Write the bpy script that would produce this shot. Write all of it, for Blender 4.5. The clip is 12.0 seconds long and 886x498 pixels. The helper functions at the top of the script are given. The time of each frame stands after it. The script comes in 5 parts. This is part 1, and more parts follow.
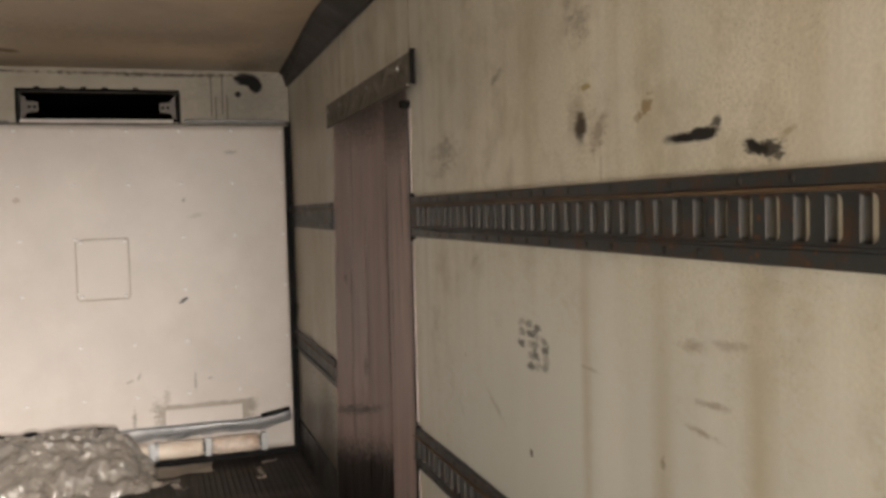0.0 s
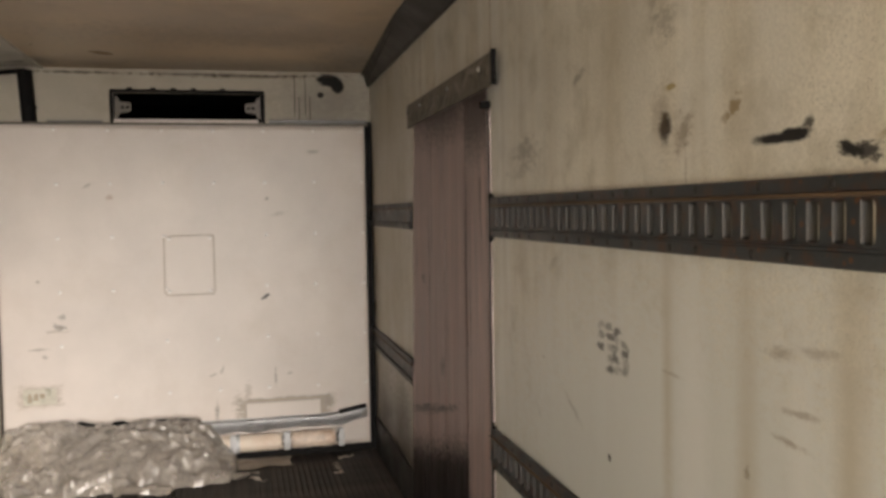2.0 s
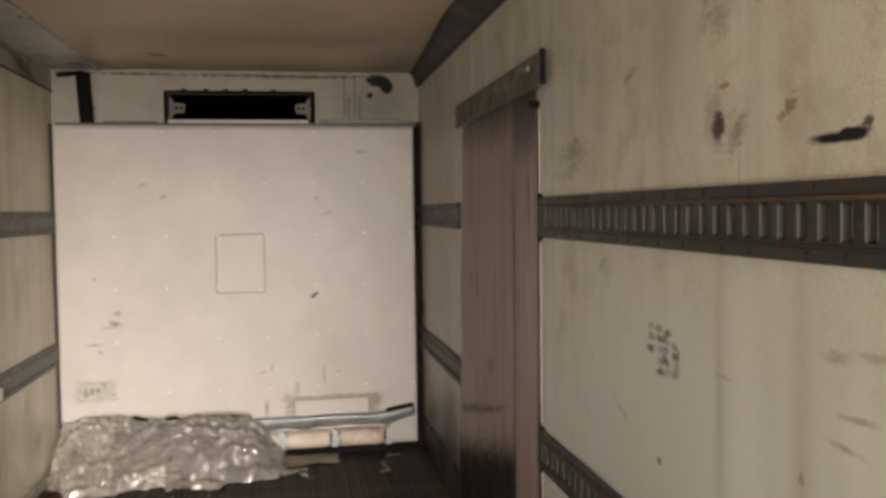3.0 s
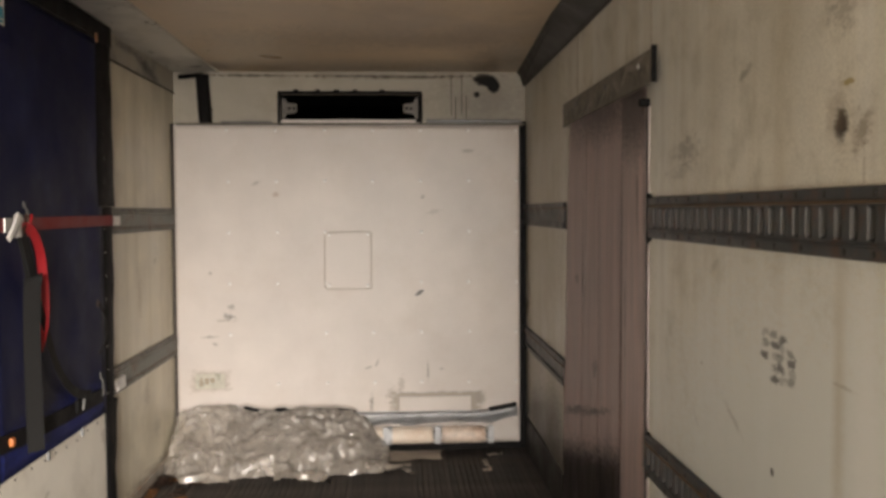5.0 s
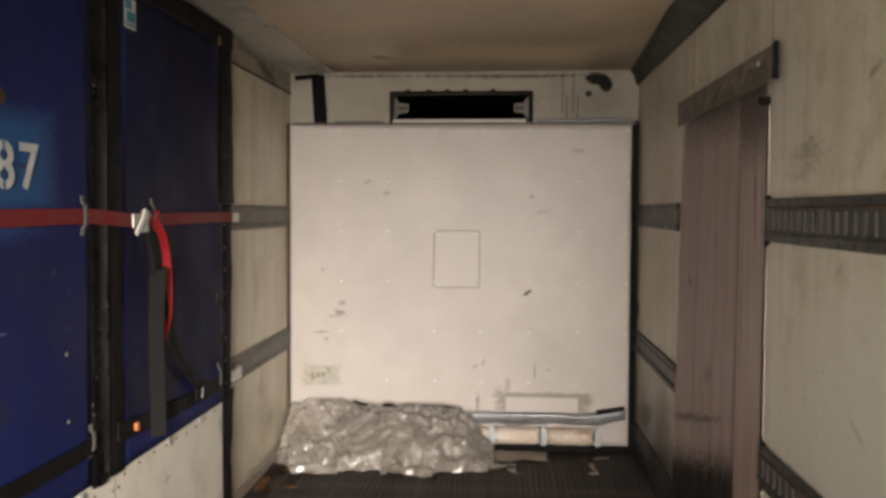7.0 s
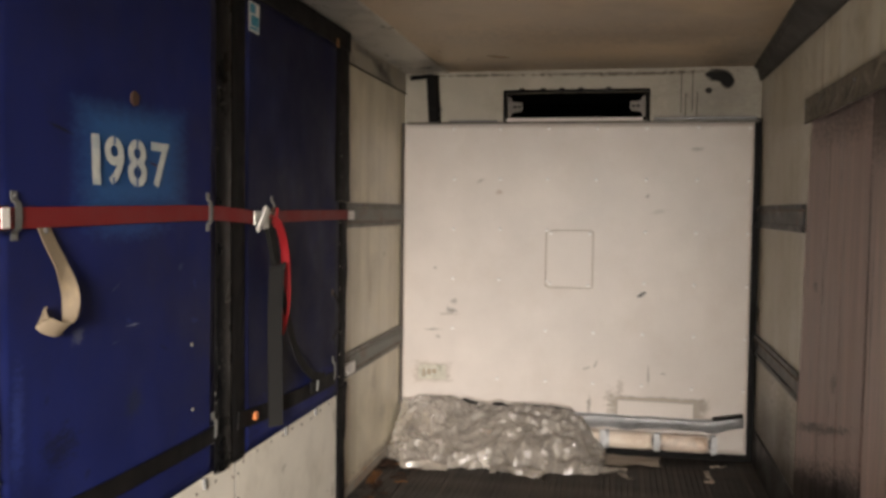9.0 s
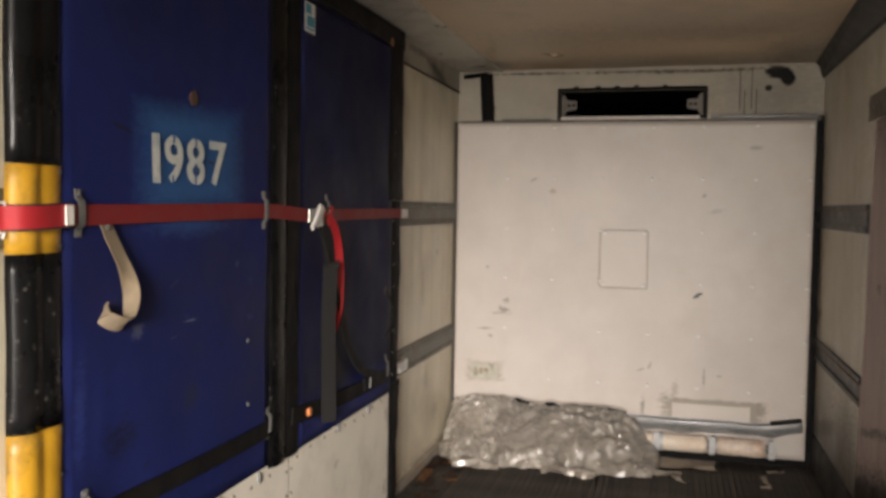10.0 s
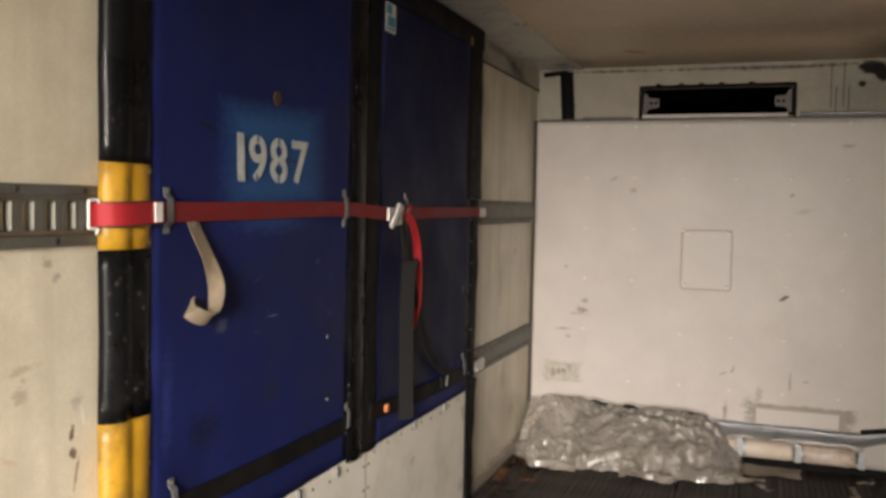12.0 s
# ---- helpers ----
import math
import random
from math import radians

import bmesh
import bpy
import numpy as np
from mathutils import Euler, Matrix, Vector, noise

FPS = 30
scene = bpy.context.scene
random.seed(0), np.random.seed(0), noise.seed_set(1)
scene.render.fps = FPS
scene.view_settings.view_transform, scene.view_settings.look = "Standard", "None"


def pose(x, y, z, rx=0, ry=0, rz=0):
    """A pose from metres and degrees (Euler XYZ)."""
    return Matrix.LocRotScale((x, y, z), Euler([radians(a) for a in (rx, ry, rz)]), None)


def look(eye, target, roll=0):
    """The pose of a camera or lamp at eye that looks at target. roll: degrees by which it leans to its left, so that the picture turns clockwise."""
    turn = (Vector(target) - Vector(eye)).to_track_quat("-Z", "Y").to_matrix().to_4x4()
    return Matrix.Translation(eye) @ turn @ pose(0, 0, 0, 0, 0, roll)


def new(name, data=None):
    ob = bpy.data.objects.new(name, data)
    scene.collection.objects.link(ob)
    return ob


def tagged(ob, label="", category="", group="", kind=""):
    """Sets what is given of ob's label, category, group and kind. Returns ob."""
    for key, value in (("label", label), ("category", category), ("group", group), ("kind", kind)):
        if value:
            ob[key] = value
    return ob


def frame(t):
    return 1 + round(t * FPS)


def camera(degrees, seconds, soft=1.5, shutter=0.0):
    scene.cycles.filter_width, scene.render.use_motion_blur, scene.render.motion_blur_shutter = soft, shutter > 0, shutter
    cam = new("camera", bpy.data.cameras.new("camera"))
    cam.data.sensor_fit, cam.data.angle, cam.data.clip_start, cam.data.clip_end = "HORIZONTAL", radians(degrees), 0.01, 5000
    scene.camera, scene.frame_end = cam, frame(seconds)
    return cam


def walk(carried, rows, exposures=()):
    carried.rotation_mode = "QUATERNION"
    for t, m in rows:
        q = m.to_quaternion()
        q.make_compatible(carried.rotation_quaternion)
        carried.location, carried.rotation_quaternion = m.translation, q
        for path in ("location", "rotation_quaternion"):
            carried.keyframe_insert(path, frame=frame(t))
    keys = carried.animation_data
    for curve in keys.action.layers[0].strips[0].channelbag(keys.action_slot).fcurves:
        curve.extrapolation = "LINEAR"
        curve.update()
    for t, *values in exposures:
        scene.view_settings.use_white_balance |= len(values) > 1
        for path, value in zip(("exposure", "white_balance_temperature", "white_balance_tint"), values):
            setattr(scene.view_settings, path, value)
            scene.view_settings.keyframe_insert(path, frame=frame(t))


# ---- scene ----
cam = camera(53.9, 12.0, soft=3.3)
PATH = [
    (0.0, 0.0119, -0.0022, 1.7198, -18.077, -2.676, 1.524),
    (0.5, 0.0102, -0.0019, 1.7196, -17.244, -2.637, 1.376),
    (1.0, 0.0085, -0.0017, 1.7195, -16.080, -2.597, 1.265),
    (1.5, 0.0069, -0.0014, 1.7194, -14.632, -2.567, 1.160),
    (2.0, 0.0053, -0.0012, 1.7194, -13.007, -2.539, 0.956),
    (2.5, 0.0040, -0.0009, 1.7194, -11.364, -2.510, 0.860),
    (3.0, 0.0029, -0.0007, 1.7195, -9.874, -2.499, 0.775),
    (5.0, -0.0001, 0.0000, 1.7200, -2.991, -2.495, 0.307),
    (5.5, -0.0000, 0.0000, 1.7200, -1.198, -2.483, 0.228),
    (6.0, -0.0000, -0.0001, 1.7201, 0.521, -2.490, 0.002),
    (6.5, -0.0000, -0.0002, 1.7200, 2.328, -2.488, -0.153),
    (7.0, -0.0000, -0.0002, 1.7201, 4.156, -2.526, -0.273),
    (9.0, -0.0000, -0.0004, 1.7200, 11.535, -2.652, -0.687),
    (9.5, -0.0001, -0.0004, 1.7200, 13.313, -2.728, -0.867),
    (10.0, -0.0001, -0.0004, 1.7200, 15.012, -2.779, -0.891),
    (10.5, -0.0001, -0.0005, 1.7200, 16.547, -2.838, -1.046),
    (11.0, -0.0001, -0.0005, 1.7200, 17.988, -2.869, -1.035),
    (11.5, -0.0001, -0.0005, 1.7200, 19.325, -2.934, -1.229),
    (12.0, -0.0002, -0.0004, 1.7200, 20.147, -2.946, -1.136),
]
walk(cam, [(t, pose(x, y, z, 90 + p, r, w)) for t, x, y, z, w, p, r in PATH], exposures=[(0.0, -0.06), (5.5, -0.06), (9.5, -0.16), (12.0, -0.26)])

# ---------------------------------------------------------------- light: daylight from the open rear of the trailer
world = bpy.data.worlds.new("world")
scene.world = world
world.use_nodes = True
sky = world.node_tree.nodes.new("ShaderNodeTexSky")
sky.sky_type = "NISHITA"
sky.sun_disc = False
sky.sun_elevation, sky.sun_rotation = radians(40), radians(200)
world.node_tree.links.new(sky.outputs[0], world.node_tree.nodes["Background"].inputs[0])
world.node_tree.nodes["Background"].inputs[1].default_value = 0.08
sun = new("sun", bpy.data.lights.new("sun", "SUN"))
sun.data.energy, sun.data.angle, sun.data.color = 2.5, radians(0.5), (1.0, 0.93, 0.82)
sun.matrix_world = look((3, -20, 16), (0, -9, 0))
daylight = new("rear_daylight", bpy.data.lights.new("rear_daylight", "AREA"))
daylight.data.shape, daylight.data.size, daylight.data.size_y = "RECTANGLE", 1.3, 1.9
daylight.data.energy, daylight.data.spread, daylight.data.color = 84, radians(125), (1.0, 0.915, 0.835)
daylight.matrix_world = look((-0.1, -3.35, 1.25), (-0.35, 0, 0.75))
# the bright low sky behind the trailer, cut off by the door frame's top edge
horizon = new("rear_sky", bpy.data.lights.new("rear_sky", "AREA"))
horizon.data.shape, horizon.data.size, horizon.data.size_y = "RECTANGLE", 4.6, 2.4
horizon.data.energy, horizon.data.color = 6900, (1.0, 0.915, 0.835)
horizon.matrix_world = look((2.6, -11.5, 3.75), (0.2, 0, 1.6))

# ---------------------------------------------------------------- sizes, metres
XL, XR = -1.546, 0.907          # side walls
YF, YB = 6.16, -3.4             # front wall, open rear
H = 2.695                       # ceiling
YP = 6.06                       # face of the front bulkhead
FZ = 0.04                       # top of the floor slats

# ---------------------------------------------------------------- materials
def link(nt, a, b):
    nt.links.new(a, b)


def material(name, colour, rough=0.6, metal=0.0, vary=0.15, scale=6.0, grain=0.06, grain_scale=90.0, bump=0.1,
             stretch=(1, 1, 1), marks=(), streaks=None, speckle=None, patches=None, coat=0.0, transmission=0.0, rough_vary=0.15, shine=0.5, each=0.0, pale=None):
    """Base colour varied at two scales, optional drip streaks, specks and single stains.
    marks: (centre, radii, turn in degrees about x, colour, strength, raggedness, softness)."""
    m = bpy.data.materials.new(name)
    m.use_nodes = True
    nt = m.node_tree
    n = nt.nodes
    bsdf = n["Principled BSDF"]
    co = n.new("ShaderNodeTexCoord").outputs["Object"]
    mp = n.new("ShaderNodeMapping")
    mp.inputs["Scale"].default_value = stretch
    link(nt, co, mp.inputs["Vector"])

    def tex(s, detail=5.0, src=None, rough_=0.6):
        t = n.new("ShaderNodeTexNoise")
        t.inputs["Scale"].default_value, t.inputs["Detail"].default_value, t.inputs["Roughness"].default_value = s, detail, rough_
        link(nt, src or mp.outputs[0], t.inputs["Vector"])
        return t.outputs["Fac"]

    def span(src, a, b, c, d):
        r = n.new("ShaderNodeMapRange")
        r.inputs[1].default_value, r.inputs[2].default_value, r.inputs[3].default_value, r.inputs[4].default_value = a, b, c, d
        link(nt, src, r.inputs[0])
        return r.outputs[0]

    def math_(op, a, b):
        k = n.new("ShaderNodeMath")
        k.operation = op
        for i, v in enumerate((a, b)):
            if isinstance(v, (int, float)):
                k.inputs[i].default_value = v
            else:
                link(nt, v, k.inputs[i])
        return k.outputs[0]

    def mix(fac, a, b):
        x = n.new("ShaderNodeMix")
        x.data_type = "RGBA"
        link(nt, fac, x.inputs[0])
        for i, v in ((6, a), (7, b)):
            if isinstance(v, tuple):
                x.inputs[i].default_value = (*v, 1)
            else:
                link(nt, v, x.inputs[i])
        return x.outputs[2]

    c = colour
    dark = tuple(v * (1 - vary) for v in c)
    lite = tuple(min(1, v * (1 + vary)) for v in c)
    big = tex(scale)
    fine = tex(grain_scale, 3)
    col = mix(span(big, 0.3, 0.7, 0, 1), dark, lite)
    col = mix(span(fine, 0.35, 0.65, grain, 0), col, tuple(v * 0.35 for v in c))
    if each:
        info = n.new("ShaderNodeObjectInfo")
        col = mix(span(info.outputs["Random"], 0, 1, 0, each), col, tuple(v * 0.25 for v in c))
    if patches:
        pc, ps, amount = patches
        col = mix(span(tex(ps, 6), 0.5, 0.72, 0, amount), col, pc)
    if pale:
        pcol, pfreq, pamount = pale
        pm = n.new("ShaderNodeMapping")
        pm.inputs["Scale"].default_value = pfreq
        pm.inputs["Location"].default_value = (0, 3.1, 0.7)
        link(nt, co, pm.inputs["Vector"])
        col = mix(span(tex(1.0, 5, pm.outputs[0]), 0.5, 0.66, 0, pamount), col, pcol)
    if streaks:
        sc, freq, amount, low = streaks
        sm = n.new("ShaderNodeMapping")
        sm.inputs["Scale"].default_value = freq
        link(nt, co, sm.inputs["Vector"])
        col = mix(span(tex(1.0, 4, sm.outputs[0]), low, low + 0.28, 0, amount), col, sc)
    if speckle:
        kc, ks, amount = speckle
        v = n.new("ShaderNodeTexVoronoi")
        v.inputs["Scale"].default_value = ks
        link(nt, co, v.inputs["Vector"])
        keep = math_("MULTIPLY", span(v.outputs["Distance"], 0.1, 0.26, 1, 0), span(tex(2.2, 3), 0.5, 0.62, 0, amount))
        col = mix(keep, col, kc)
    if marks:
        drawn = n.new("ShaderNodeMapping")
        drawn.inputs["Scale"].default_value = (0.5, 0.45, 1.0)
        link(nt, co, drawn.inputs["Vector"])
        ragged = tex(60, 8, drawn.outputs[0], 0.7)
        ragged_fine = tex(190, 5, drawn.outputs[0], 0.75)
        wob = math_("ADD", math_("MULTIPLY", ragged, 0.65), math_("MULTIPLY", ragged_fine, 0.35))
        for centre, radii, turn, mc, strength, rag, soft, *square in marks:
            q = n.new("ShaderNodeMapping")
            q.vector_type = "TEXTURE"
            q.inputs["Location"].default_value = centre
            q.inputs["Rotation"].default_value = (radians(turn), 0, 0) if radii[0] > 50 else (0, radians(turn), 0)
            q.inputs["Scale"].default_value = radii
            link(nt, co, q.inputs["Vector"])
            if square:
                sep = n.new("ShaderNodeSeparateXYZ")
                link(nt, q.outputs[0], sep.inputs[0])
                size = math_("MAXIMUM", math_("ABSOLUTE", sep.outputs[0 if radii[0] < 50 else 1], 0), math_("ABSOLUTE", sep.outputs[2], 0))
            else:
                ln = n.new("ShaderNodeVectorMath")
                ln.operation = "LENGTH"
                link(nt, q.outputs[0], ln.inputs[0])
                size = ln.outputs["Value"]
            d = math_("ADD", size, math_("MULTIPLY", math_("SUBTRACT", wob, 0.5), rag * 2.6))
            col = mix(span(d, 1.0, 1.0 - soft, 0, strength), col, mc)
    link(nt, col, bsdf.inputs["Base Color"])
    link(nt, span(big, 0.3, 0.7, max(0.03, rough - rough_vary), min(1, rough + rough_vary)), bsdf.inputs["Roughness"])
    bsdf.inputs["Metallic"].default_value = metal
    bsdf.inputs["Specular IOR Level"].default_value = shine
    bsdf.inputs["Coat Weight"].default_value = coat
    bsdf.inputs["Transmission Weight"].default_value = transmission
    if bump:
        b = n.new("ShaderNodeBump")
        b.inputs["Strength"].default_value, b.inputs["Distance"].default_value = bump, 0.004
        link(nt, math_("ADD", math_("MULTIPLY", fine, 0.4), big), b.inputs["Height"])
        link(nt, b.outputs[0], bsdf.inputs["Normal"])
    return m


def side(y, z, ry, rz, turn, colour, strength=0.9, rag=1.2, soft=0.4, *square):
    return ((0, y, z), (1000, ry, rz), -turn, colour, strength, rag, soft, *square)


def face(x, z, rx, rz, turn, colour, strength=0.9, rag=1.2, soft=0.4, *square):
    return ((x, 0, z), (rx, 40, rz), turn, colour, strength, rag, soft, *square)


BLACK = (0.012, 0.011, 0.01)
BROWN = (0.2, 0.14, 0.08)
TAN = (0.33, 0.25, 0.14)
GREYM = (0.2, 0.18, 0.15)
WALL = (0.73, 0.7, 0.61)
YELLOWED = (0.43, 0.37, 0.26)
right_marks = [
    side(1.345, 1.834, 0.075, 0.012, 0, BLACK, 1.0, 0.6, 0.5), side(1.29, 1.836, 0.055, 0.015, 0, BLACK, 1.0, 0.6, 0.4), side(1.25, 1.854, 0.022, 0.009, 10, BLACK, 0.85, 1.5, 0.6),
    side(1.15, 1.803, 0.035, 0.014, -14, BLACK, 1.0, 1.1, 0.5), side(1.11, 1.797, 0.035, 0.016, -12, BLACK, 0.9, 2.0, 0.5),
    side(1.075, 1.822, 0.02, 0.008, 10, TAN, 0.6, 1.6, 0.5),
    side(1.745, 1.893, 0.034, 0.042, 0, BLACK, 1.0, 0.7, 0.5), side(1.76, 1.915, 0.055, 0.085, 0, BROWN, 0.45, 1.4, 0.9),
    side(1.66, 1.875, 0.035, 0.05, -35, BROWN, 0.6, 2.2, 0.6), side(1.655, 1.80, 0.006, 0.09, 0, BROWN, 0.4, 1.5, 0.8),
    side(1.72, 1.975, 0.03, 0.009, 0, (0.35, 0.25, 0.06), 0.8, 1.2, 0.5),
    side(1.47, 1.905, 0.032, 0.02, 45, (0.27, 0.19, 0.09), 0.85, 2.0, 0.5), side(1.5, 1.885, 0.02, 0.012, 45, (0.27, 0.19, 0.09), 0.6, 2.0, 0.5),
    side(1.74, 2.12, 0.05, 0.05, 0, GREYM, 0.5, 2.4, 0.8), side(1.8, 2.16, 0.03, 0.07, 0, GREYM, 0.4, 2.0, 0.9),
    side(2.7, 1.905, 0.14, 0.05, 0, GREYM, 0.6, 2.0, 0.7), side(2.76, 1.84, 0.16, 0.03, 5, GREYM, 0.4, 2.0, 0.8),
    *[side(2.094 - 0.043 * c + 0.008 * math.sin(7 * r + 3 * c), 1.414 - 0.0255 * r + 0.004 * math.cos(5 * c + r), 0.027, 0.0135, 8 * math.sin(3 * r + c), (0.035, 0.033, 0.03), (0.4, 0.6, 0.85)[(c + r) % 3], 1.8, 0.5) for c in range(4) for r in range(5) if (c, r) not in ((0, 3), (0, 4), (3, 0))],
    side(2.055, 1.08, 0.011, 0.011, 0, BLACK, 0.95, 0.8, 0.4),
    side(1.33, 1.462, 0.05, 0.013, 3, BROWN, 0.5, 1.8, 0.8), side(1.22, 1.478, 0.06, 0.012, 4, BROWN, 0.4, 1.8, 0.8),
    side(1.27, 1.368, 0.07, 0.009, 2, BROWN, 0.5, 1.6, 0.8), side(1.3, 1.312, 0.06, 0.008, -5, BROWN, 0.55, 1.6, 0.8),
    side(1.43, 1.22, 0.012, 0.02, 0, BROWN, 0.6, 1.4, 0.6), side(2.45, 1.56, 0.05, 0.02, 30, GREYM, 0.4, 2.0, 0.8),
    # beyond y 4.9: shade painted over the far panel, blacker colour near the floor
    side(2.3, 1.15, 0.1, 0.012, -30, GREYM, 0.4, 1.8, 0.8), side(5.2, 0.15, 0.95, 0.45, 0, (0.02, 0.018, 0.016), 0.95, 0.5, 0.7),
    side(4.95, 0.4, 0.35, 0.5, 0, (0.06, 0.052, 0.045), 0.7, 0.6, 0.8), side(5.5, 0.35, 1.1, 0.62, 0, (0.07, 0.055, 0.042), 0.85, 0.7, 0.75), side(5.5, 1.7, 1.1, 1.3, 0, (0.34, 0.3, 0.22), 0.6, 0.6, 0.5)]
scuffs = random.Random(5)
right_marks += [side(scuffs.uniform(1.0, 3.0), scuffs.uniform(0.85, 2.5), scuffs.uniform(0.008, 0.07), scuffs.uniform(0.004, 0.016), scuffs.uniform(-50, 50), scuffs.choice((GREYM, BROWN, TAN, (0.72, 0.7, 0.66))), scuffs.uniform(0.3, 0.65), 1.9, 0.6) for k in range(8)]
PALE = (0.74, 0.745, 0.72)
right_marks[0:0] = [side(1.7, 0.9, 1.5, 0.85, 0, (0.66, 0.68, 0.655), 0.85, 0.6, 0.45), side(1.15, 1.3, 0.055, 0.6, 0, YELLOWED, 0.6, 0.4, 0.9), side(1.63, 1.1, 0.085, 0.62, 0, PALE, 0.9, 0.4, 0.6),
                    side(1.74, 1.3, 0.035, 0.6, 0, YELLOWED, 0.5, 0.4, 0.9), side(1.43, 1.15, 0.05, 0.55, 0, YELLOWED, 0.5, 0.4, 0.9), side(1.27, 1.2, 0.05, 0.6, 0, PALE, 0.5, 0.5, 0.9), side(0.98, 1.2, 0.11, 0.7, 0, PALE, 0.45, 0.5, 0.9),
                    side(2.0, 2.2, 0.08, 0.7, 0, YELLOWED, 0.35, 0.5, 0.9), side(1.35, 2.3, 0.1, 0.7, 0, PALE, 0.3, 0.5, 0.9)]
left_marks = [
    side(1.645, 1.15, 0.009, 0.022, 10, (0.1, 0.06, 0.035), 0.9, 1.2, 0.4), side(1.65, 1.1, 0.013, 0.022, -30, (0.12, 0.08, 0.05), 0.9, 1.2, 0.4), side(1.66, 1.05, 0.006, 0.05, 12, BROWN, 0.8, 1.4, 0.5),
    side(1.68, 1.19, 0.006, 0.03, -10, (0.75, 0.72, 0.66), 0.6, 1.4, 0.5), side(1.5, 1.33, 0.05, 0.012, -10, TAN, 0.5, 1.8, 0.7),
    side(5.4, 0.62, 0.07, 0.12, 15, BROWN, 0.4, 2.0, 0.8), side(5.6, 0.35, 0.1, 0.08, 0, GREYM, 0.4, 2.0, 0.8),
    side(5.3, 1.22, 0.06, 0.16, 0, TAN, 0.5, 1.6, 0.8), side(5.5, 0.05, 0.8, 0.1, 0, (0.12, 0.07, 0.04), 0.8, 1.4, 0.6)]
left_scuffs = random.Random(9)
left_marks += [side(left_scuffs.uniform(1.25, 1.7), left_scuffs.uniform(0.85, 1.6), left_scuffs.uniform(0.008, 0.035), left_scuffs.uniform(0.005, 0.03), left_scuffs.uniform(-60, 60), left_scuffs.choice((GREYM, TAN, BROWN, (0.5, 0.36, 0.25))), left_scuffs.uniform(0.3, 0.6), 1.9, 0.7) for k in range(18)]
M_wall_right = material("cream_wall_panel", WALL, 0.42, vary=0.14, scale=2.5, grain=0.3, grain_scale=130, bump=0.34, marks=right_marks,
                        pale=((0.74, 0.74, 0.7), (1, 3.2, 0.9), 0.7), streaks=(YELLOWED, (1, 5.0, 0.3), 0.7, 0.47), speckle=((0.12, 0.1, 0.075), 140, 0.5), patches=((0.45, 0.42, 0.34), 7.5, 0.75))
M_wall_left = material("cream_wall_panel_left", (0.69, 0.63, 0.495), 0.42, vary=0.12, scale=3.5, grain=0.15, grain_scale=140, bump=0.12, marks=left_marks,
                       streaks=(YELLOWED, (1, 5.5, 0.3), 0.6, 0.45), patches=((0.4, 0.35, 0.26), 3.0, 0.5))
# marks at the front edge and corner: painted shade with some soot
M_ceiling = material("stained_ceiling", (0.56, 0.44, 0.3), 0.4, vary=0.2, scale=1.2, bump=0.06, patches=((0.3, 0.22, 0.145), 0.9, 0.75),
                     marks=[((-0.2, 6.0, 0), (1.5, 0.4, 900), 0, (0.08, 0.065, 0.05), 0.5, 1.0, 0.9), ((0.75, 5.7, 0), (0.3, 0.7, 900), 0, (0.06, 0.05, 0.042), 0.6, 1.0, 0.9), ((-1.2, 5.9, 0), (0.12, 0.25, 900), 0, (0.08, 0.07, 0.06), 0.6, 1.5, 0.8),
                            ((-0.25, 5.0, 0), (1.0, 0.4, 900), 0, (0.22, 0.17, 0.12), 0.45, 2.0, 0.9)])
M_cove_white = material("dull_aluminium_strip", (0.55, 0.53, 0.48), 0.38, 0.25, vary=0.12, patches=((0.12, 0.11, 0.1), 2.2, 0.7), bump=0.05)
M_band = material("smeared_aluminium_band", (0.4, 0.365, 0.3), 0.42, 0.15, vary=0.15, scale=5, bump=0.06, patches=((0.1, 0.09, 0.08), 3.2, 0.8), marks=[side(5.55, 2.6, 0.35, 0.05, 12, (0.035, 0.032, 0.03), 0.9, 1.4, 0.7), side(5.1, 2.66, 0.3, 0.03, 0, (0.06, 0.055, 0.05), 0.7, 1.6, 0.7)])
M_cove = material("grey_aluminium_cove", (0.03, 0.027, 0.024), 0.65, 0.0, vary=0.2, patches=((0.04, 0.035, 0.03), 2.0, 0.8), bump=0.05)
# the wide soft grey mark paints the shade on the wall's right side
M_upper = material("front_wall_paint", (0.5, 0.46, 0.38), 0.6, shine=0.15, vary=0.07, scale=3, bump=0.08, patches=((0.36, 0.31, 0.24), 4, 0.5),
                   marks=[face(0.62, 2.48, 0.5, 0.3, 0, (0.24, 0.22, 0.2), 0.65, 0.8, 0.9), face(0.625, 2.64, 0.1, 0.05, 6, BLACK, 1.0, 0.35, 0.25), face(0.682, 2.6, 0.055, 0.055, 0, BLACK, 1.0, 0.35, 0.25), face(0.565, 2.538, 0.026, 0.024, 0, BLACK, 0.95, 0.4, 0.3),
                          face(-0.2, 2.665, 0.7, 0.012, 0, (0.08, 0.06, 0.05), 0.8, 1.8, 0.6), face(0.2, 2.66, 0.5, 0.014, -1, (0.1, 0.08, 0.06), 0.8, 1.8, 0.6),
                          face(-1.0, 2.668, 0.4, 0.01, 0, (0.05, 0.04, 0.03), 0.8, 1.8, 0.6)])
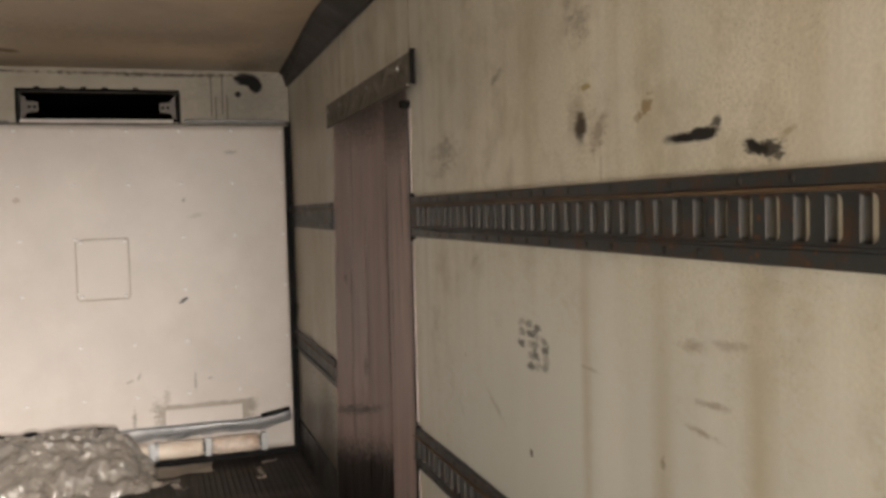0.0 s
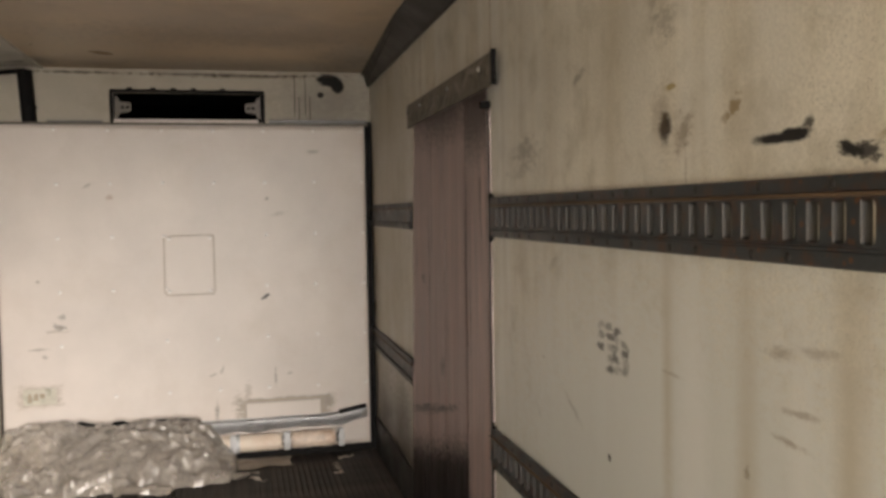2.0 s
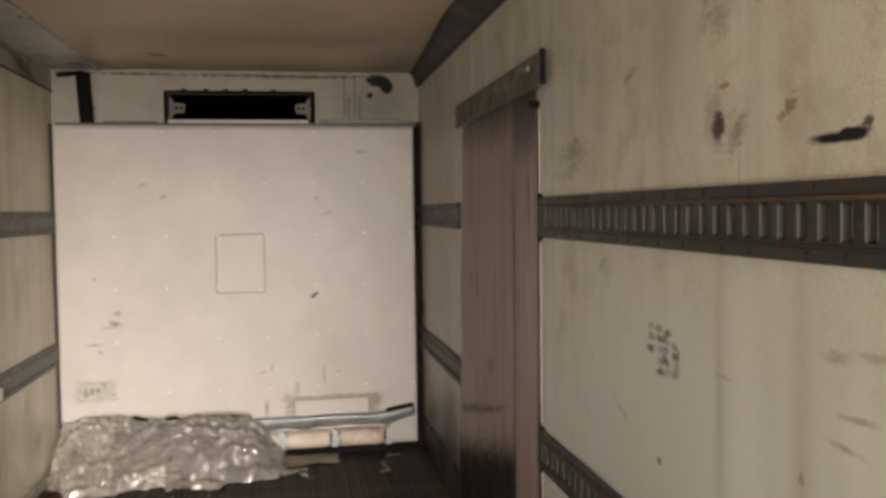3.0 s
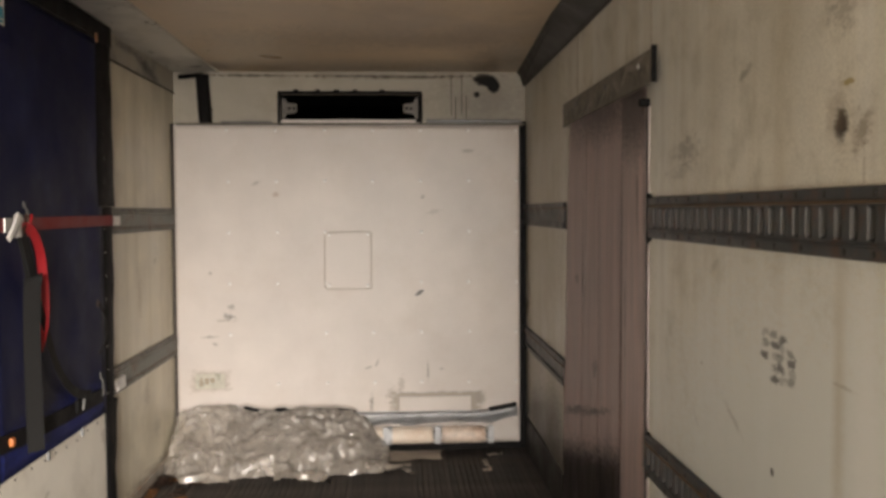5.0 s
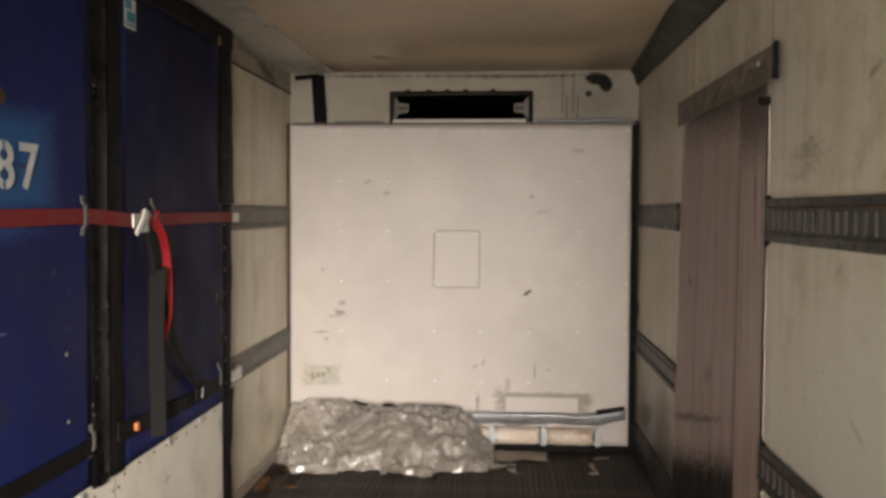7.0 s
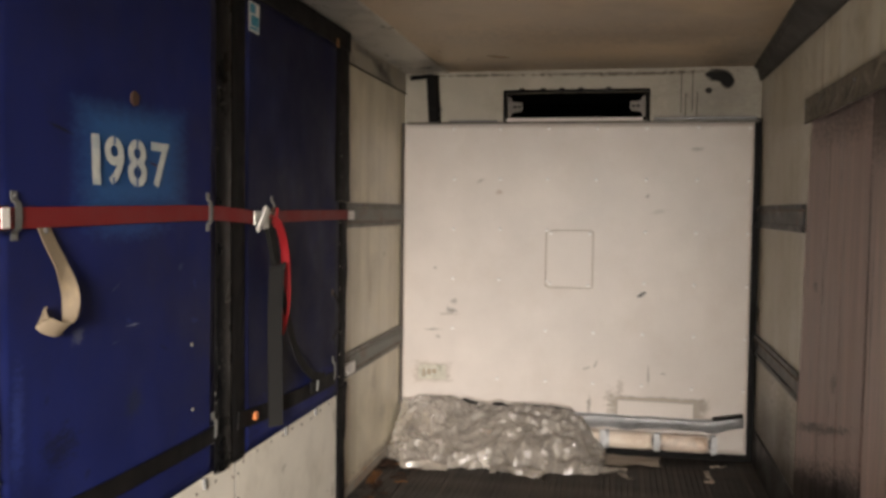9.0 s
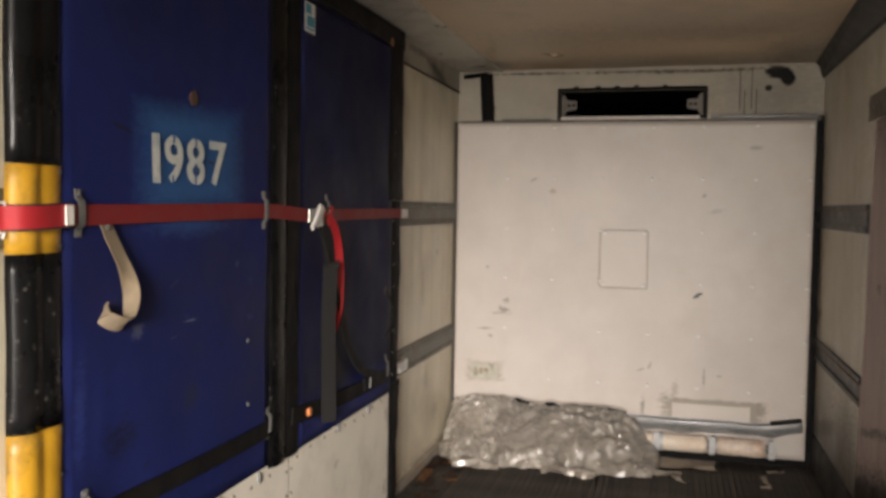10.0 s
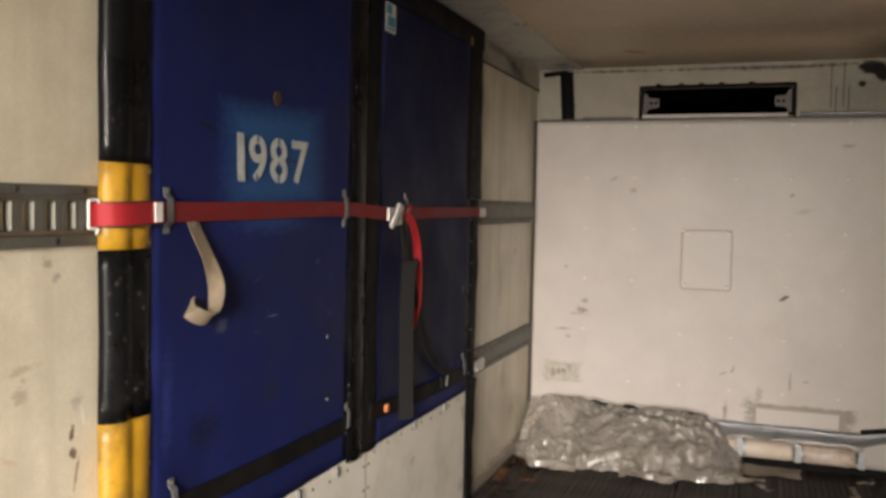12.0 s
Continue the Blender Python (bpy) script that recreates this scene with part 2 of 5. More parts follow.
bulk_marks = [
    face(0.148, 1.153, 0.03, 0.012, -35, (0.05, 0.045, 0.04), 0.95, 1.2, 0.4), face(0.17, 1.165, 0.012, 0.009, 0, BLACK, 0.9, 1.0, 0.4),
    face(-1.165, 1.0, 0.04, 0.017, 5, (0.16, 0.14, 0.12), 0.75, 2.2, 0.5), face(-1.15, 1.06, 0.02, 0.02, 0, (0.2, 0.18, 0.15), 0.6, 2.2, 0.6), face(-1.19, 0.975, 0.06, 0.012, 0, (0.25, 0.2, 0.16), 0.5, 2.0, 0.6),
    face(-1.3, 0.86, 0.05, 0.008, 0, GREYM, 0.6, 2.0, 0.6), face(-1.26, 0.81, 0.02, 0.012, 0, GREYM, 0.6, 2.0, 0.6),
    face(0.485, 2.138, 0.05, 0.014, -6, GREYM, 0.55, 1.8, 0.8), face(0.25, 1.716, 0.05, 0.018, -5, GREYM, 0.4, 2.0, 0.8), face(0.175, 1.82, 0.016, 0.012, -35, GREYM, 0.7, 1.6, 0.6),
    face(-0.835, 1.84, 0.022, 0.018, 0, (0.35, 0.22, 0.15), 0.6, 1.6, 0.7), face(-0.97, 1.92, 0.03, 0.01, -20, GREYM, 0.5, 2.0, 0.7), face(-1.29, 1.3, 0.012, 0.012, 0, GREYM, 0.6, 1.4, 0.6),
    face(-0.15, 0.66, 0.01, 0.03, 20, GREYM, 0.5, 2.0, 0.5), face(-0.21, 0.63, 0.03, 0.007, -20, GREYM, 0.5, 2.0, 0.5),
    face(0.205, 0.6, 0.008, 0.06, 0, GREYM, 0.6, 1.6, 0.6), face(0.3, 0.615, 0.025, 0.006, 0, GREYM, 0.7, 1.6, 0.6),
    face(-0.19, 0.38, 0.014, 0.06, 0, (0.16, 0.13, 0.1), 0.7, 1.8, 0.6), face(0.02, 0.5, 0.025, 0.06, 0, (0.3, 0.25, 0.2), 0.5, 1.8, 0.7), face(-0.05, 0.45, 0.04, 0.05, 0, (0.32, 0.27, 0.22), 0.45, 2.2, 0.7),
    face(-1.3, 0.552, 0.145, 0.08, 0, (0.3, 0.25, 0.19), 0.75, 0.7, 0.4, True), face(0.265, 0.37, 0.335, 0.088, 0, (0.28, 0.23, 0.17), 0.8, 0.5, 0.12, True), face(0.57, 0.4, 0.03, 0.07, 0, (0.27, 0.23, 0.18), 0.6, 0.9, 0.5), face(0.1, 0.44, 0.1, 0.012, 0, (0.3, 0.25, 0.2), 0.6, 1.0, 0.5)]
bulk_marks = [(c, (r[0] * 1.2, r[1], r[2] * 1.25), *rest) for c, r, *rest in bulk_marks[:-4]] + bulk_marks[-4:]
M_bulk = material("white_bulkhead_sheet", (0.63, 0.57, 0.522), 0.46, shine=0.8, vary=0.09, scale=1.6, grain=0.04, bump=0.035, marks=bulk_marks, patches=((0.52, 0.44, 0.37), 2.0, 0.45), rough_vary=0.03)
M_hatch = material("white_hatch_sheet", (0.63, 0.57, 0.522), 0.46, shine=0.8, rough_vary=0.03, vary=0.04, scale=2.0, grain=0.03, bump=0.06)
M_seam = material("dirty_sealant", (0.33, 0.27, 0.2), 0.7, vary=0.3, scale=20)
M_seam_dark = material("dark_sealant", (0.06, 0.05, 0.04), 0.8, vary=0.3, scale=20)
M_alu = material("dull_aluminium", (0.55, 0.54, 0.52), 0.32, 0.85, vary=0.15, scale=5, patches=((0.2, 0.18, 0.16), 6, 0.6), bump=0.06)
M_alu_dark = material("oxidised_aluminium", (0.2, 0.2, 0.2), 0.5, 0.5, vary=0.25, scale=7, patches=((0.1, 0.09, 0.09), 5, 0.6), bump=0.1)
M_steel = material("rusty_grey_steel_track", (0.05, 0.056, 0.06), 0.5, 0.3, vary=0.25, scale=9, grain=0.25, bump=0.2, patches=((0.11, 0.05, 0.024), 20, 0.8), speckle=((0.16, 0.07, 0.03), 40, 0.95),
                   streaks=((0.1, 0.05, 0.026), (1, 5, 30), 0.4, 0.54))
M_steel_left = material("grey_steel_track", (0.145, 0.142, 0.122), 0.5, 0.45, vary=0.2, scale=9, grain=0.2, bump=0.15, patches=((0.12, 0.065, 0.03), 7, 0.75))
# right slots' far faces coloured lighter, painting the rear light they catch
M_tab = material("light_slot_steel", (0.11, 0.11, 0.11), 0.5, 0.2, vary=0.3, scale=25, patches=((0.06, 0.04, 0.03), 22, 0.6))
M_tab_left = material("pale_slot_steel", (0.24, 0.235, 0.2), 0.55, 0.1, vary=0.25, scale=25, patches=((0.12, 0.09, 0.06), 18, 0.7))
M_rust = material("rust", (0.06, 0.03, 0.018), 0.85, 0.1, vary=0.5, scale=30)
M_rustline = material("rusty_ridge", (0.13, 0.085, 0.05), 0.7, 0.1, vary=0.35, scale=14, patches=((0.05, 0.03, 0.02), 9, 0.8))
M_rivet = material("bright_rivet", (0.88, 0.86, 0.83), 0.3, 0.3, vary=0.05, bump=0)
M_guide = material("dull_strap_guide", (0.16, 0.16, 0.155), 0.5, 0.4, vary=0.25, scale=30)
M_rail = material("bent_aluminium_rail", (0.5, 0.505, 0.51), 0.42, 0.35, vary=0.15, scale=6, patches=((0.16, 0.15, 0.15), 5, 0.6), bump=0.1)
M_galv = material("galvanised_steel", (0.5, 0.49, 0.46), 0.4, 0.8, vary=0.2, scale=40)
# painted shade: dark band under the header, dark lines for the wrinkles
M_pvc = material("dirty_pink_pvc_strip", (0.74, 0.575, 0.545), 0.4, vary=0.14, scale=4, stretch=(1, 5, 0.5), grain=0.05, grain_scale=60, bump=0.1,
                 streaks=((0.5, 0.36, 0.34), (1, 16, 0.5), 0.7, 0.48), patches=((0.82, 0.68, 0.66), 3, 0.4),
                 # black foot, its slanted top edge set to fit the camera's view
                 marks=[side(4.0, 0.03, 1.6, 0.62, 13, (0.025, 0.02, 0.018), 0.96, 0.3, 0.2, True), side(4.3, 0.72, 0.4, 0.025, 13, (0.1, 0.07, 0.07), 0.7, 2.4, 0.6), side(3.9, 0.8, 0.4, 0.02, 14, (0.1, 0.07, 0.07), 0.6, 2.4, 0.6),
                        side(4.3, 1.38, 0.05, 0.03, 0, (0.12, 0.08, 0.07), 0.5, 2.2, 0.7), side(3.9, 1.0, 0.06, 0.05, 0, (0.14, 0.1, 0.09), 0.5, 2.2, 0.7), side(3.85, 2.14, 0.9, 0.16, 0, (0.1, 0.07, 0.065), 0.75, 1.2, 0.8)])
# foot coloured dark, header shade painted on as well
M_pvc_dark = material("brown_pvc_strip", (0.78, 0.61, 0.575), 0.36, vary=0.2, scale=4, stretch=(1, 5, 0.5), bump=0.1, streaks=((0.55, 0.4, 0.37), (1, 26, 0.6), 0.5, 0.5),
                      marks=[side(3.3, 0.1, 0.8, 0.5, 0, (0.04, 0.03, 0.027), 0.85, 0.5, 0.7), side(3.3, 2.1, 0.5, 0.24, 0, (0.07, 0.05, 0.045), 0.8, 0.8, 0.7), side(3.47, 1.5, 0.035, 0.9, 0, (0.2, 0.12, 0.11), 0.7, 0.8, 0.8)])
plate_rng = random.Random(21)
plate_marks = [side(plate_rng.uniform(3.0, 4.55), plate_rng.uniform(2.165, 2.275), plate_rng.uniform(0.03, 0.1), plate_rng.uniform(0.008, 0.024), plate_rng.uniform(-40, 40), plate_rng.choice(((0.035, 0.028, 0.02), (0.05, 0.04, 0.03), (0.27, 0.25, 0.21))), plate_rng.uniform(0.5, 0.85), 1.5, 0.6) for k in range(30)]
M_header = material("scuffed_grey_plate", (0.16, 0.142, 0.115), 0.6, 0.0, vary=0.3, scale=9, grain=0.3, bump=0.25, patches=((0.045, 0.035, 0.026), 13, 0.9), speckle=((0.3, 0.27, 0.23), 34, 0.9), marks=plate_marks)
M_white_trim = material("white_edge_trim", (0.48, 0.41, 0.4), 0.4, vary=0.08, scale=9)
# first mark puts the dark front right corner into the floor's colour
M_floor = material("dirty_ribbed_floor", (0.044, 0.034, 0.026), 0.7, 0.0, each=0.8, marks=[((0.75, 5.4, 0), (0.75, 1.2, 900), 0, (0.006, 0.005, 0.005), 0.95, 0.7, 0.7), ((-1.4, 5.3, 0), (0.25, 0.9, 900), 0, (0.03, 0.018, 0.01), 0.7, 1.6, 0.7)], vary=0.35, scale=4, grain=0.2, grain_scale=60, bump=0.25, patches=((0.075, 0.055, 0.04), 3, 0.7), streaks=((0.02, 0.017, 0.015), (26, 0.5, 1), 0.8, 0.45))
M_floor_base = material("floor_groove", (0.028, 0.023, 0.019), 0.8, vary=0.3)
M_mottled_black = material("black_mottled", (0.02, 0.018, 0.017), 0.6, 0.1, vary=0.35, scale=5, bump=0.15, patches=((0.05, 0.043, 0.036), 4, 0.5))
M_rail_foot = material("rusty_wall_foot_rail", (0.34, 0.31, 0.26), 0.5, 0.1, vary=0.25, scale=8, bump=0.15, patches=((0.26, 0.12, 0.045), 6, 0.85), streaks=((0.16, 0.07, 0.03), (1, 2, 30), 0.8, 0.48))
M_black = material("black_rubber", (0.008, 0.0075, 0.0075), 0.65, shine=0.12, vary=0.3, scale=8, bump=0.12, patches=((0.016, 0.013, 0.012), 9, 0.5))
M_black_gloss = material("black_pvc_bumper", (0.005, 0.005, 0.0055), 0.32, shine=0.14, vary=0.3, scale=7, bump=0.25, patches=((0.014, 0.013, 0.012), 10, 0.7), speckle=((0.2, 0.19, 0.17), 38, 0.5))
M_yellow = material("scuffed_yellow_pvc", (0.42, 0.225, 0.014), 0.45, vary=0.15, scale=6, bump=0.2, patches=((0.14, 0.085, 0.02), 9, 0.9), speckle=((0.05, 0.035, 0.015), 40, 0.8), streaks=((0.25, 0.15, 0.03), (10, 22, 3), 0.5, 0.56))
BLUE = (0.009, 0.0145, 0.09)
cloth = random.Random(13)
cloth_marks = [side(cloth.uniform(1.9, 3.0), cloth.uniform(0.8, 1.6), cloth.uniform(0.006, 0.05), cloth.uniform(0.003, 0.03), cloth.uniform(-60, 60), cloth.choice(((0.09, 0.1, 0.14), (0.006, 0.007, 0.02), (0.02, 0.033, 0.15))), cloth.uniform(0.4, 0.7), 1.8, 0.7) for k in range(12)]
M_blue = material("dark_blue_coated_fabric", BLUE, 0.6, vary=0.22, scale=2.6, grain=0.1, grain_scale=160, bump=0.14, shine=0.2, patches=((0.011, 0.013, 0.05), 3.0, 0.6),
                  marks=[side(2.49, 1.86, 0.34, 0.185, -2, (0.027, 0.09, 0.235), 0.9, 0.25, 0.45, True), side(2.45, 1.66, 0.28, 0.06, 0, (0.035, 0.1, 0.28), 0.45, 0.9, 0.8),
                         side(2.12, 1.925, 0.06, 0.006, 12, BLACK, 0.8, 1.0, 0.5), side(2.6, 1.85, 0.035, 0.005, 12, (0.06, 0.01, 0.02), 0.8, 1.0, 0.5),
                         side(2.47, 1.345, 0.045, 0.004, 0, (0.25, 0.26, 0.3), 0.7, 0.8, 0.6), side(2.1, 1.05, 0.09, 0.07, 0, (0.006, 0.007, 0.02), 0.7, 2.0, 0.8), side(2.47, 1.1, 0.06, 0.05, 0, (0.02, 0.025, 0.03), 0.6, 2.0, 0.8),
                         side(1.93, 1.15, 0.03, 0.2, 0, (0.03, 0.05, 0.22), 0.5, 1.5, 0.8), *cloth_marks])
# far leaf: darker copy of the blue, lighter again along its lower edge
M_blue_far = material("darker_blue_fabric", (0.009, 0.0105, 0.038), 0.6, shine=0.14, vary=0.2, scale=2.6, grain=0.1, grain_scale=160, bump=0.14, patches=((0.013, 0.018, 0.075), 2.0, 0.7),
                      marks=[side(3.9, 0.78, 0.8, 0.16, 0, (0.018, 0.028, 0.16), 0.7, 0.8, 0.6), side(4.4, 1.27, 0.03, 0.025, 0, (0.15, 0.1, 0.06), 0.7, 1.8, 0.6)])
M_lower = material("cream_kick_panel", (0.8, 0.755, 0.66), 0.4, vary=0.07, scale=3, bump=0.07, patches=((0.42, 0.37, 0.28), 4, 0.4))
M_stencil = material("stencil_white_paint", (0.5, 0.52, 0.5), 0.6, vary=0.12, scale=25, patches=((0.18, 0.26, 0.36), 16, 0.75))
M_patchblue = material("light_blue_paint", (0.028, 0.08, 0.23), 0.5, vary=0.15, scale=9)
M_red = material("red_polyester_webbing", (0.34, 0.011, 0.017), 0.62, vary=0.12, scale=5, grain=0.3, grain_scale=300, bump=0.3)
M_red_dark = material("dark_red_webbing", (0.19, 0.011, 0.013), 0.65, vary=0.15, scale=5, grain=0.3, grain_scale=300, bump=0.3)
M_edge = material("black_webbing_edge", (0.015, 0.012, 0.012), 0.8)
M_beige = material("beige_cotton_webbing", (0.19, 0.147, 0.098), 0.75, vary=0.12, scale=12, grain=0.3, grain_scale=300, bump=0.3, patches=((0.3, 0.22, 0.13), 14, 0.5))
M_dkweb = material("charcoal_webbing", (0.015, 0.0145, 0.014), 0.8, shine=0.2, vary=0.15, scale=9, grain=0.3, grain_scale=300, bump=0.3)
M_whitetag = material("white_vinyl_tag", (0.75, 0.72, 0.68), 0.5, vary=0.06, scale=20)
M_sticker = material("sticker_pale_green", (0.5, 0.48, 0.4), 0.5, vary=0.15, scale=20, patches=((0.2, 0.19, 0.14), 16, 0.85))
M_teal = material("sticker_teal_print", (0.04, 0.27, 0.38), 0.5, vary=0.1, scale=20)
M_orange = material("orange_plastic", (0.5, 0.16, 0.04), 0.45, vary=0.15, scale=30)
M_tabbrown = material("faded_orange_tab", (0.25, 0.11, 0.035), 0.6, vary=0.2, scale=30)
M_film = material("crumpled_clear_film", (0.6, 0.545, 0.48), 0.22, vary=0.2, scale=8, grain=0.02, bump=0.25, transmission=0.55, coat=1.0, rough_vary=0.08, shine=0.8, patches=((0.36, 0.31, 0.25), 5, 0.75))
film_tree = M_film.node_tree
cells = film_tree.nodes.new("ShaderNodeTexVoronoi")
cells.inputs["Scale"].default_value = 34
drawn_out = film_tree.nodes.new("ShaderNodeMapping")
drawn_out.inputs["Scale"].default_value, drawn_out.inputs["Rotation"].default_value = (0.28, 1.0, 1.1), (0, radians(24), 0)
crinkle = film_tree.nodes.new("ShaderNodeBump")
crinkle.inputs["Strength"].default_value, crinkle.inputs["Distance"].default_value = 0.9, 0.022
film_tree.links.new(film_tree.nodes["Texture Coordinate"].outputs["Object"], drawn_out.inputs["Vector"])
film_tree.links.new(drawn_out.outputs[0], cells.inputs["Vector"])
film_tree.links.new(cells.outputs["Distance"], crinkle.inputs["Height"])
film_tree.links.new(crinkle.outputs[0], film_tree.nodes["Principled BSDF"].inputs["Coat Normal"])
film_tree.nodes["Principled BSDF"].inputs["Coat Roughness"].default_value = 0.1
film_tree.nodes["Principled BSDF"].inputs["Coat IOR"].default_value = 1.6
M_card = material("torn_cardboard", (0.52, 0.45, 0.37), 0.85, vary=0.15, scale=12, bump=0.1)
M_foam = material("white_pipe_lagging", (0.78, 0.68, 0.57), 0.6, vary=0.1, scale=9, bump=0.2, patches=((0.5, 0.33, 0.22), 9, 0.5))
M_copper = material("rusty_stained_lagging", (0.72, 0.6, 0.5), 0.5, vary=0.25, scale=14, bump=0.3, patches=((0.4, 0.23, 0.13), 11, 0.8))
# near black without gloss: the recess's darkness is put into the colour
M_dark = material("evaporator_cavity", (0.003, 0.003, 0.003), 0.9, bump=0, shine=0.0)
M_bracket = material("pale_grey_bracket", (0.12, 0.105, 0.09), 0.5, 0.3, vary=0.15, scale=15)
M_ground = material("yard_concrete", (0.3, 0.28, 0.25), 0.85, vary=0.2, scale=0.6)


# ---------------------------------------------------------------- mesh helpers
def part(name, bm, mat, parent=None, label="", smooth=False):
    me = bpy.data.meshes.new(name)
    bmesh.ops.recalc_face_normals(bm, faces=bm.faces)
    bm.to_mesh(me)
    bm.free()
    me.materials.append(mat)
    if smooth:
        me.polygons.foreach_set("use_smooth", [True] * len(me.polygons))
    ob = new(name, me)
    if parent:
        ob.parent = parent
    if label:
        tagged(ob, label)
    return ob


def piece(name, me, parent, m):
    """One more object on a shared mesh, as a part."""
    ob = new(name, me)
    ob.parent = parent
    ob.matrix_local = m
    return ob


def thing(name, label, category, group="", kind=""):
    ob = new(name)
    ob.empty_display_size = 0.05
    return tagged(ob, label, category, group, kind)


def box(x0, x1, y0, y1, z0, z1, bevel=0.0, bm=None, seg=2):
    own = bmesh.new()
    bmesh.ops.create_cube(own, size=1)
    for v in own.verts:
        v.co = ((x0 + x1) / 2 + v.co.x * (x1 - x0), (y0 + y1) / 2 + v.co.y * (y1 - y0), (z0 + z1) / 2 + v.co.z * (z1 - z0))
    if bevel:
        bmesh.ops.bevel(own, geom=own.edges[:], offset=bevel, segments=seg, affect="EDGES", profile=0.6)
    if bm is None:
        return own
    me = bpy.data.meshes.new("tmp")
    own.to_mesh(me)
    own.free()
    bm.from_mesh(me)
    bpy.data.meshes.remove(me)
    return bm


def rod(a, b, r, seg=16, bm=None, bevel=0.0, r2=None):
    a, b = Vector(a), Vector(b)
    own = bmesh.new()
    bmesh.ops.create_cone(own, cap_ends=True, segments=seg, radius1=r, radius2=r if r2 is None else r2, depth=(b - a).length)
    if bevel:
        rim = [e for e in own.edges if abs(e.verts[0].co.z - e.verts[1].co.z) < 1e-6]
        bmesh.ops.bevel(own, geom=rim, offset=bevel, segments=2, affect="EDGES")
    m = Matrix.Translation((a + b) / 2) @ (b - a).to_track_quat("Z", "Y").to_matrix().to_4x4()
    bmesh.ops.transform(own, matrix=m, verts=own.verts)
    if bm is None:
        return own
    me = bpy.data.meshes.new("tmp")
    own.to_mesh(me)
    own.free()
    bm.from_mesh(me)
    bpy.data.meshes.remove(me)
    return bm


def dome(r, h):
    """A rivet head: a low dome whose base lies in z = 0."""
    bm = bmesh.new()
    bmesh.ops.create_uvsphere(bm, u_segments=10, v_segments=6, radius=r)
    bmesh.ops.delete(bm, geom=[v for v in bm.verts if v.co.z < -1e-5], context="VERTS")
    for v in bm.verts:
        v.co.z *= h / r
    return bm


def dome_mesh(name, r, h, mat):
    me = bpy.data.meshes.new(name)
    bm = dome(r, h)
    bm.to_mesh(me)
    bm.free()
    me.polygons.foreach_set("use_smooth", [True] * len(me.polygons))
    me.materials.append(mat)
    return me


def ribbon(points, width, thick, across=(0, 0, 1), steps=8, twist=None):
    """A strap: a flat band along a smooth line through the points. across: the band's width direction (or one for each point)."""
    pts = [Vector(q) for q in points]
    acr = [Vector(a) for a in across] if isinstance(across[0], (tuple, list)) else [Vector(across)] * len(pts)

    def at(seq, t):
        i = min(int(t), len(seq) - 2)
        f = t - i
        p0, p1, p2, p3 = seq[max(i - 1, 0)], seq[i], seq[i + 1], seq[min(i + 2, len(seq) - 1)]
        return 0.5 * ((2 * p1) + (p2 - p0) * f + (2 * p0 - 5 * p1 + 4 * p2 - p3) * f * f + (3 * p1 - p0 - 3 * p2 + p3) * f ** 3)
    n = (len(pts) - 1) * steps
    bm = bmesh.new()
    rings = []
    for k in range(n + 1):
        t = k / steps
        c, w = at(pts, t), at(acr, t).normalized()
        d = (at(pts, min(t + 0.02, len(pts) - 1)) - at(pts, max(t - 0.02, 0))).normalized()
        nrm = d.cross(w).normalized()
        w = nrm.cross(d).normalized()
        rings.append([bm.verts.new(c + w * (sx * width / 2) + nrm * (sy * thick / 2)) for sx, sy in ((-1, -1), (1, -1), (1, 1), (-1, 1))])
    for a, b in zip(rings, rings[1:]):
        for i in range(4):
            bm.faces.new((a[i], a[(i + 1) % 4], b[(i + 1) % 4], b[i]))
    bm.faces.new(rings[0])
    bm.faces.new(rings[-1])
    return bm


TURN_R = Euler((0, radians(-90), 0)).to_matrix().to_4x4()   # dome pointing to -x (on the right wall)
TURN_L = Euler((0, radians(90), 0)).to_matrix().to_4x4()    # dome pointing to +x (on the left wall)
TURN_F = Euler((radians(90), 0, 0)).to_matrix().to_4x4()    # dome pointing to -y (on the front wall)

# ---------------------------------------------------------------- the trailer box
T = 0.09
floor = tagged(part("floor", box(XL - T, XR + T, YB, YF + 0.7, -0.15, FZ - 0.022), M_floor_base), "dark dirty ribbed trailer floor running lengthwise, front right corner coloured near black", "floor", kind="structure")
ceiling = box(-1.235, XR + T, YB, YF + 0.7, H, H + T)
for y in (-2.2, 0.2, 2.62):
    box(-1.235, XR, y - 0.02, y + 0.02, H - 0.003, H + 0.01, bm=ceiling)
tagged(part("ceiling", ceiling, M_ceiling), "stained beige trailer ceiling, soot and painted shade towards the front", "ceiling", kind="structure")
strip = box(XL - T, -1.2355, YB, YF, H - 0.004, H + T)
box(-1.247, -1.228, YB, YF, H - 0.014, H + 0.02, 0.003, strip)
tagged(part("ceiling_trim", strip, M_cove_white), "flat pale aluminium strip along the ceiling edge", "trim", kind="structure")

# left wall with vertical joints
wl = box(XL - T, XL, YB, YF + 0.1, -0.15, H - 0.004)
tagged(part("wall_left", wl, M_wall_left), "cream panelled wall with brown drip stains and scuffs", "wall", kind="structure")
band = box(XL, XL + 0.006, YB, YF, H - 0.145, H - 0.005)
tagged(part("trim_left_edge", box(XL, XL + 0.012, YB, YF, H - 0.154, H - 0.1455, 0.002), M_seam_dark), "dark lip along the aluminium band", "trim", kind="structure")
tagged(part("trim_left", band, M_band), "dirty grey aluminium band under the ceiling", "trim", kind="structure")

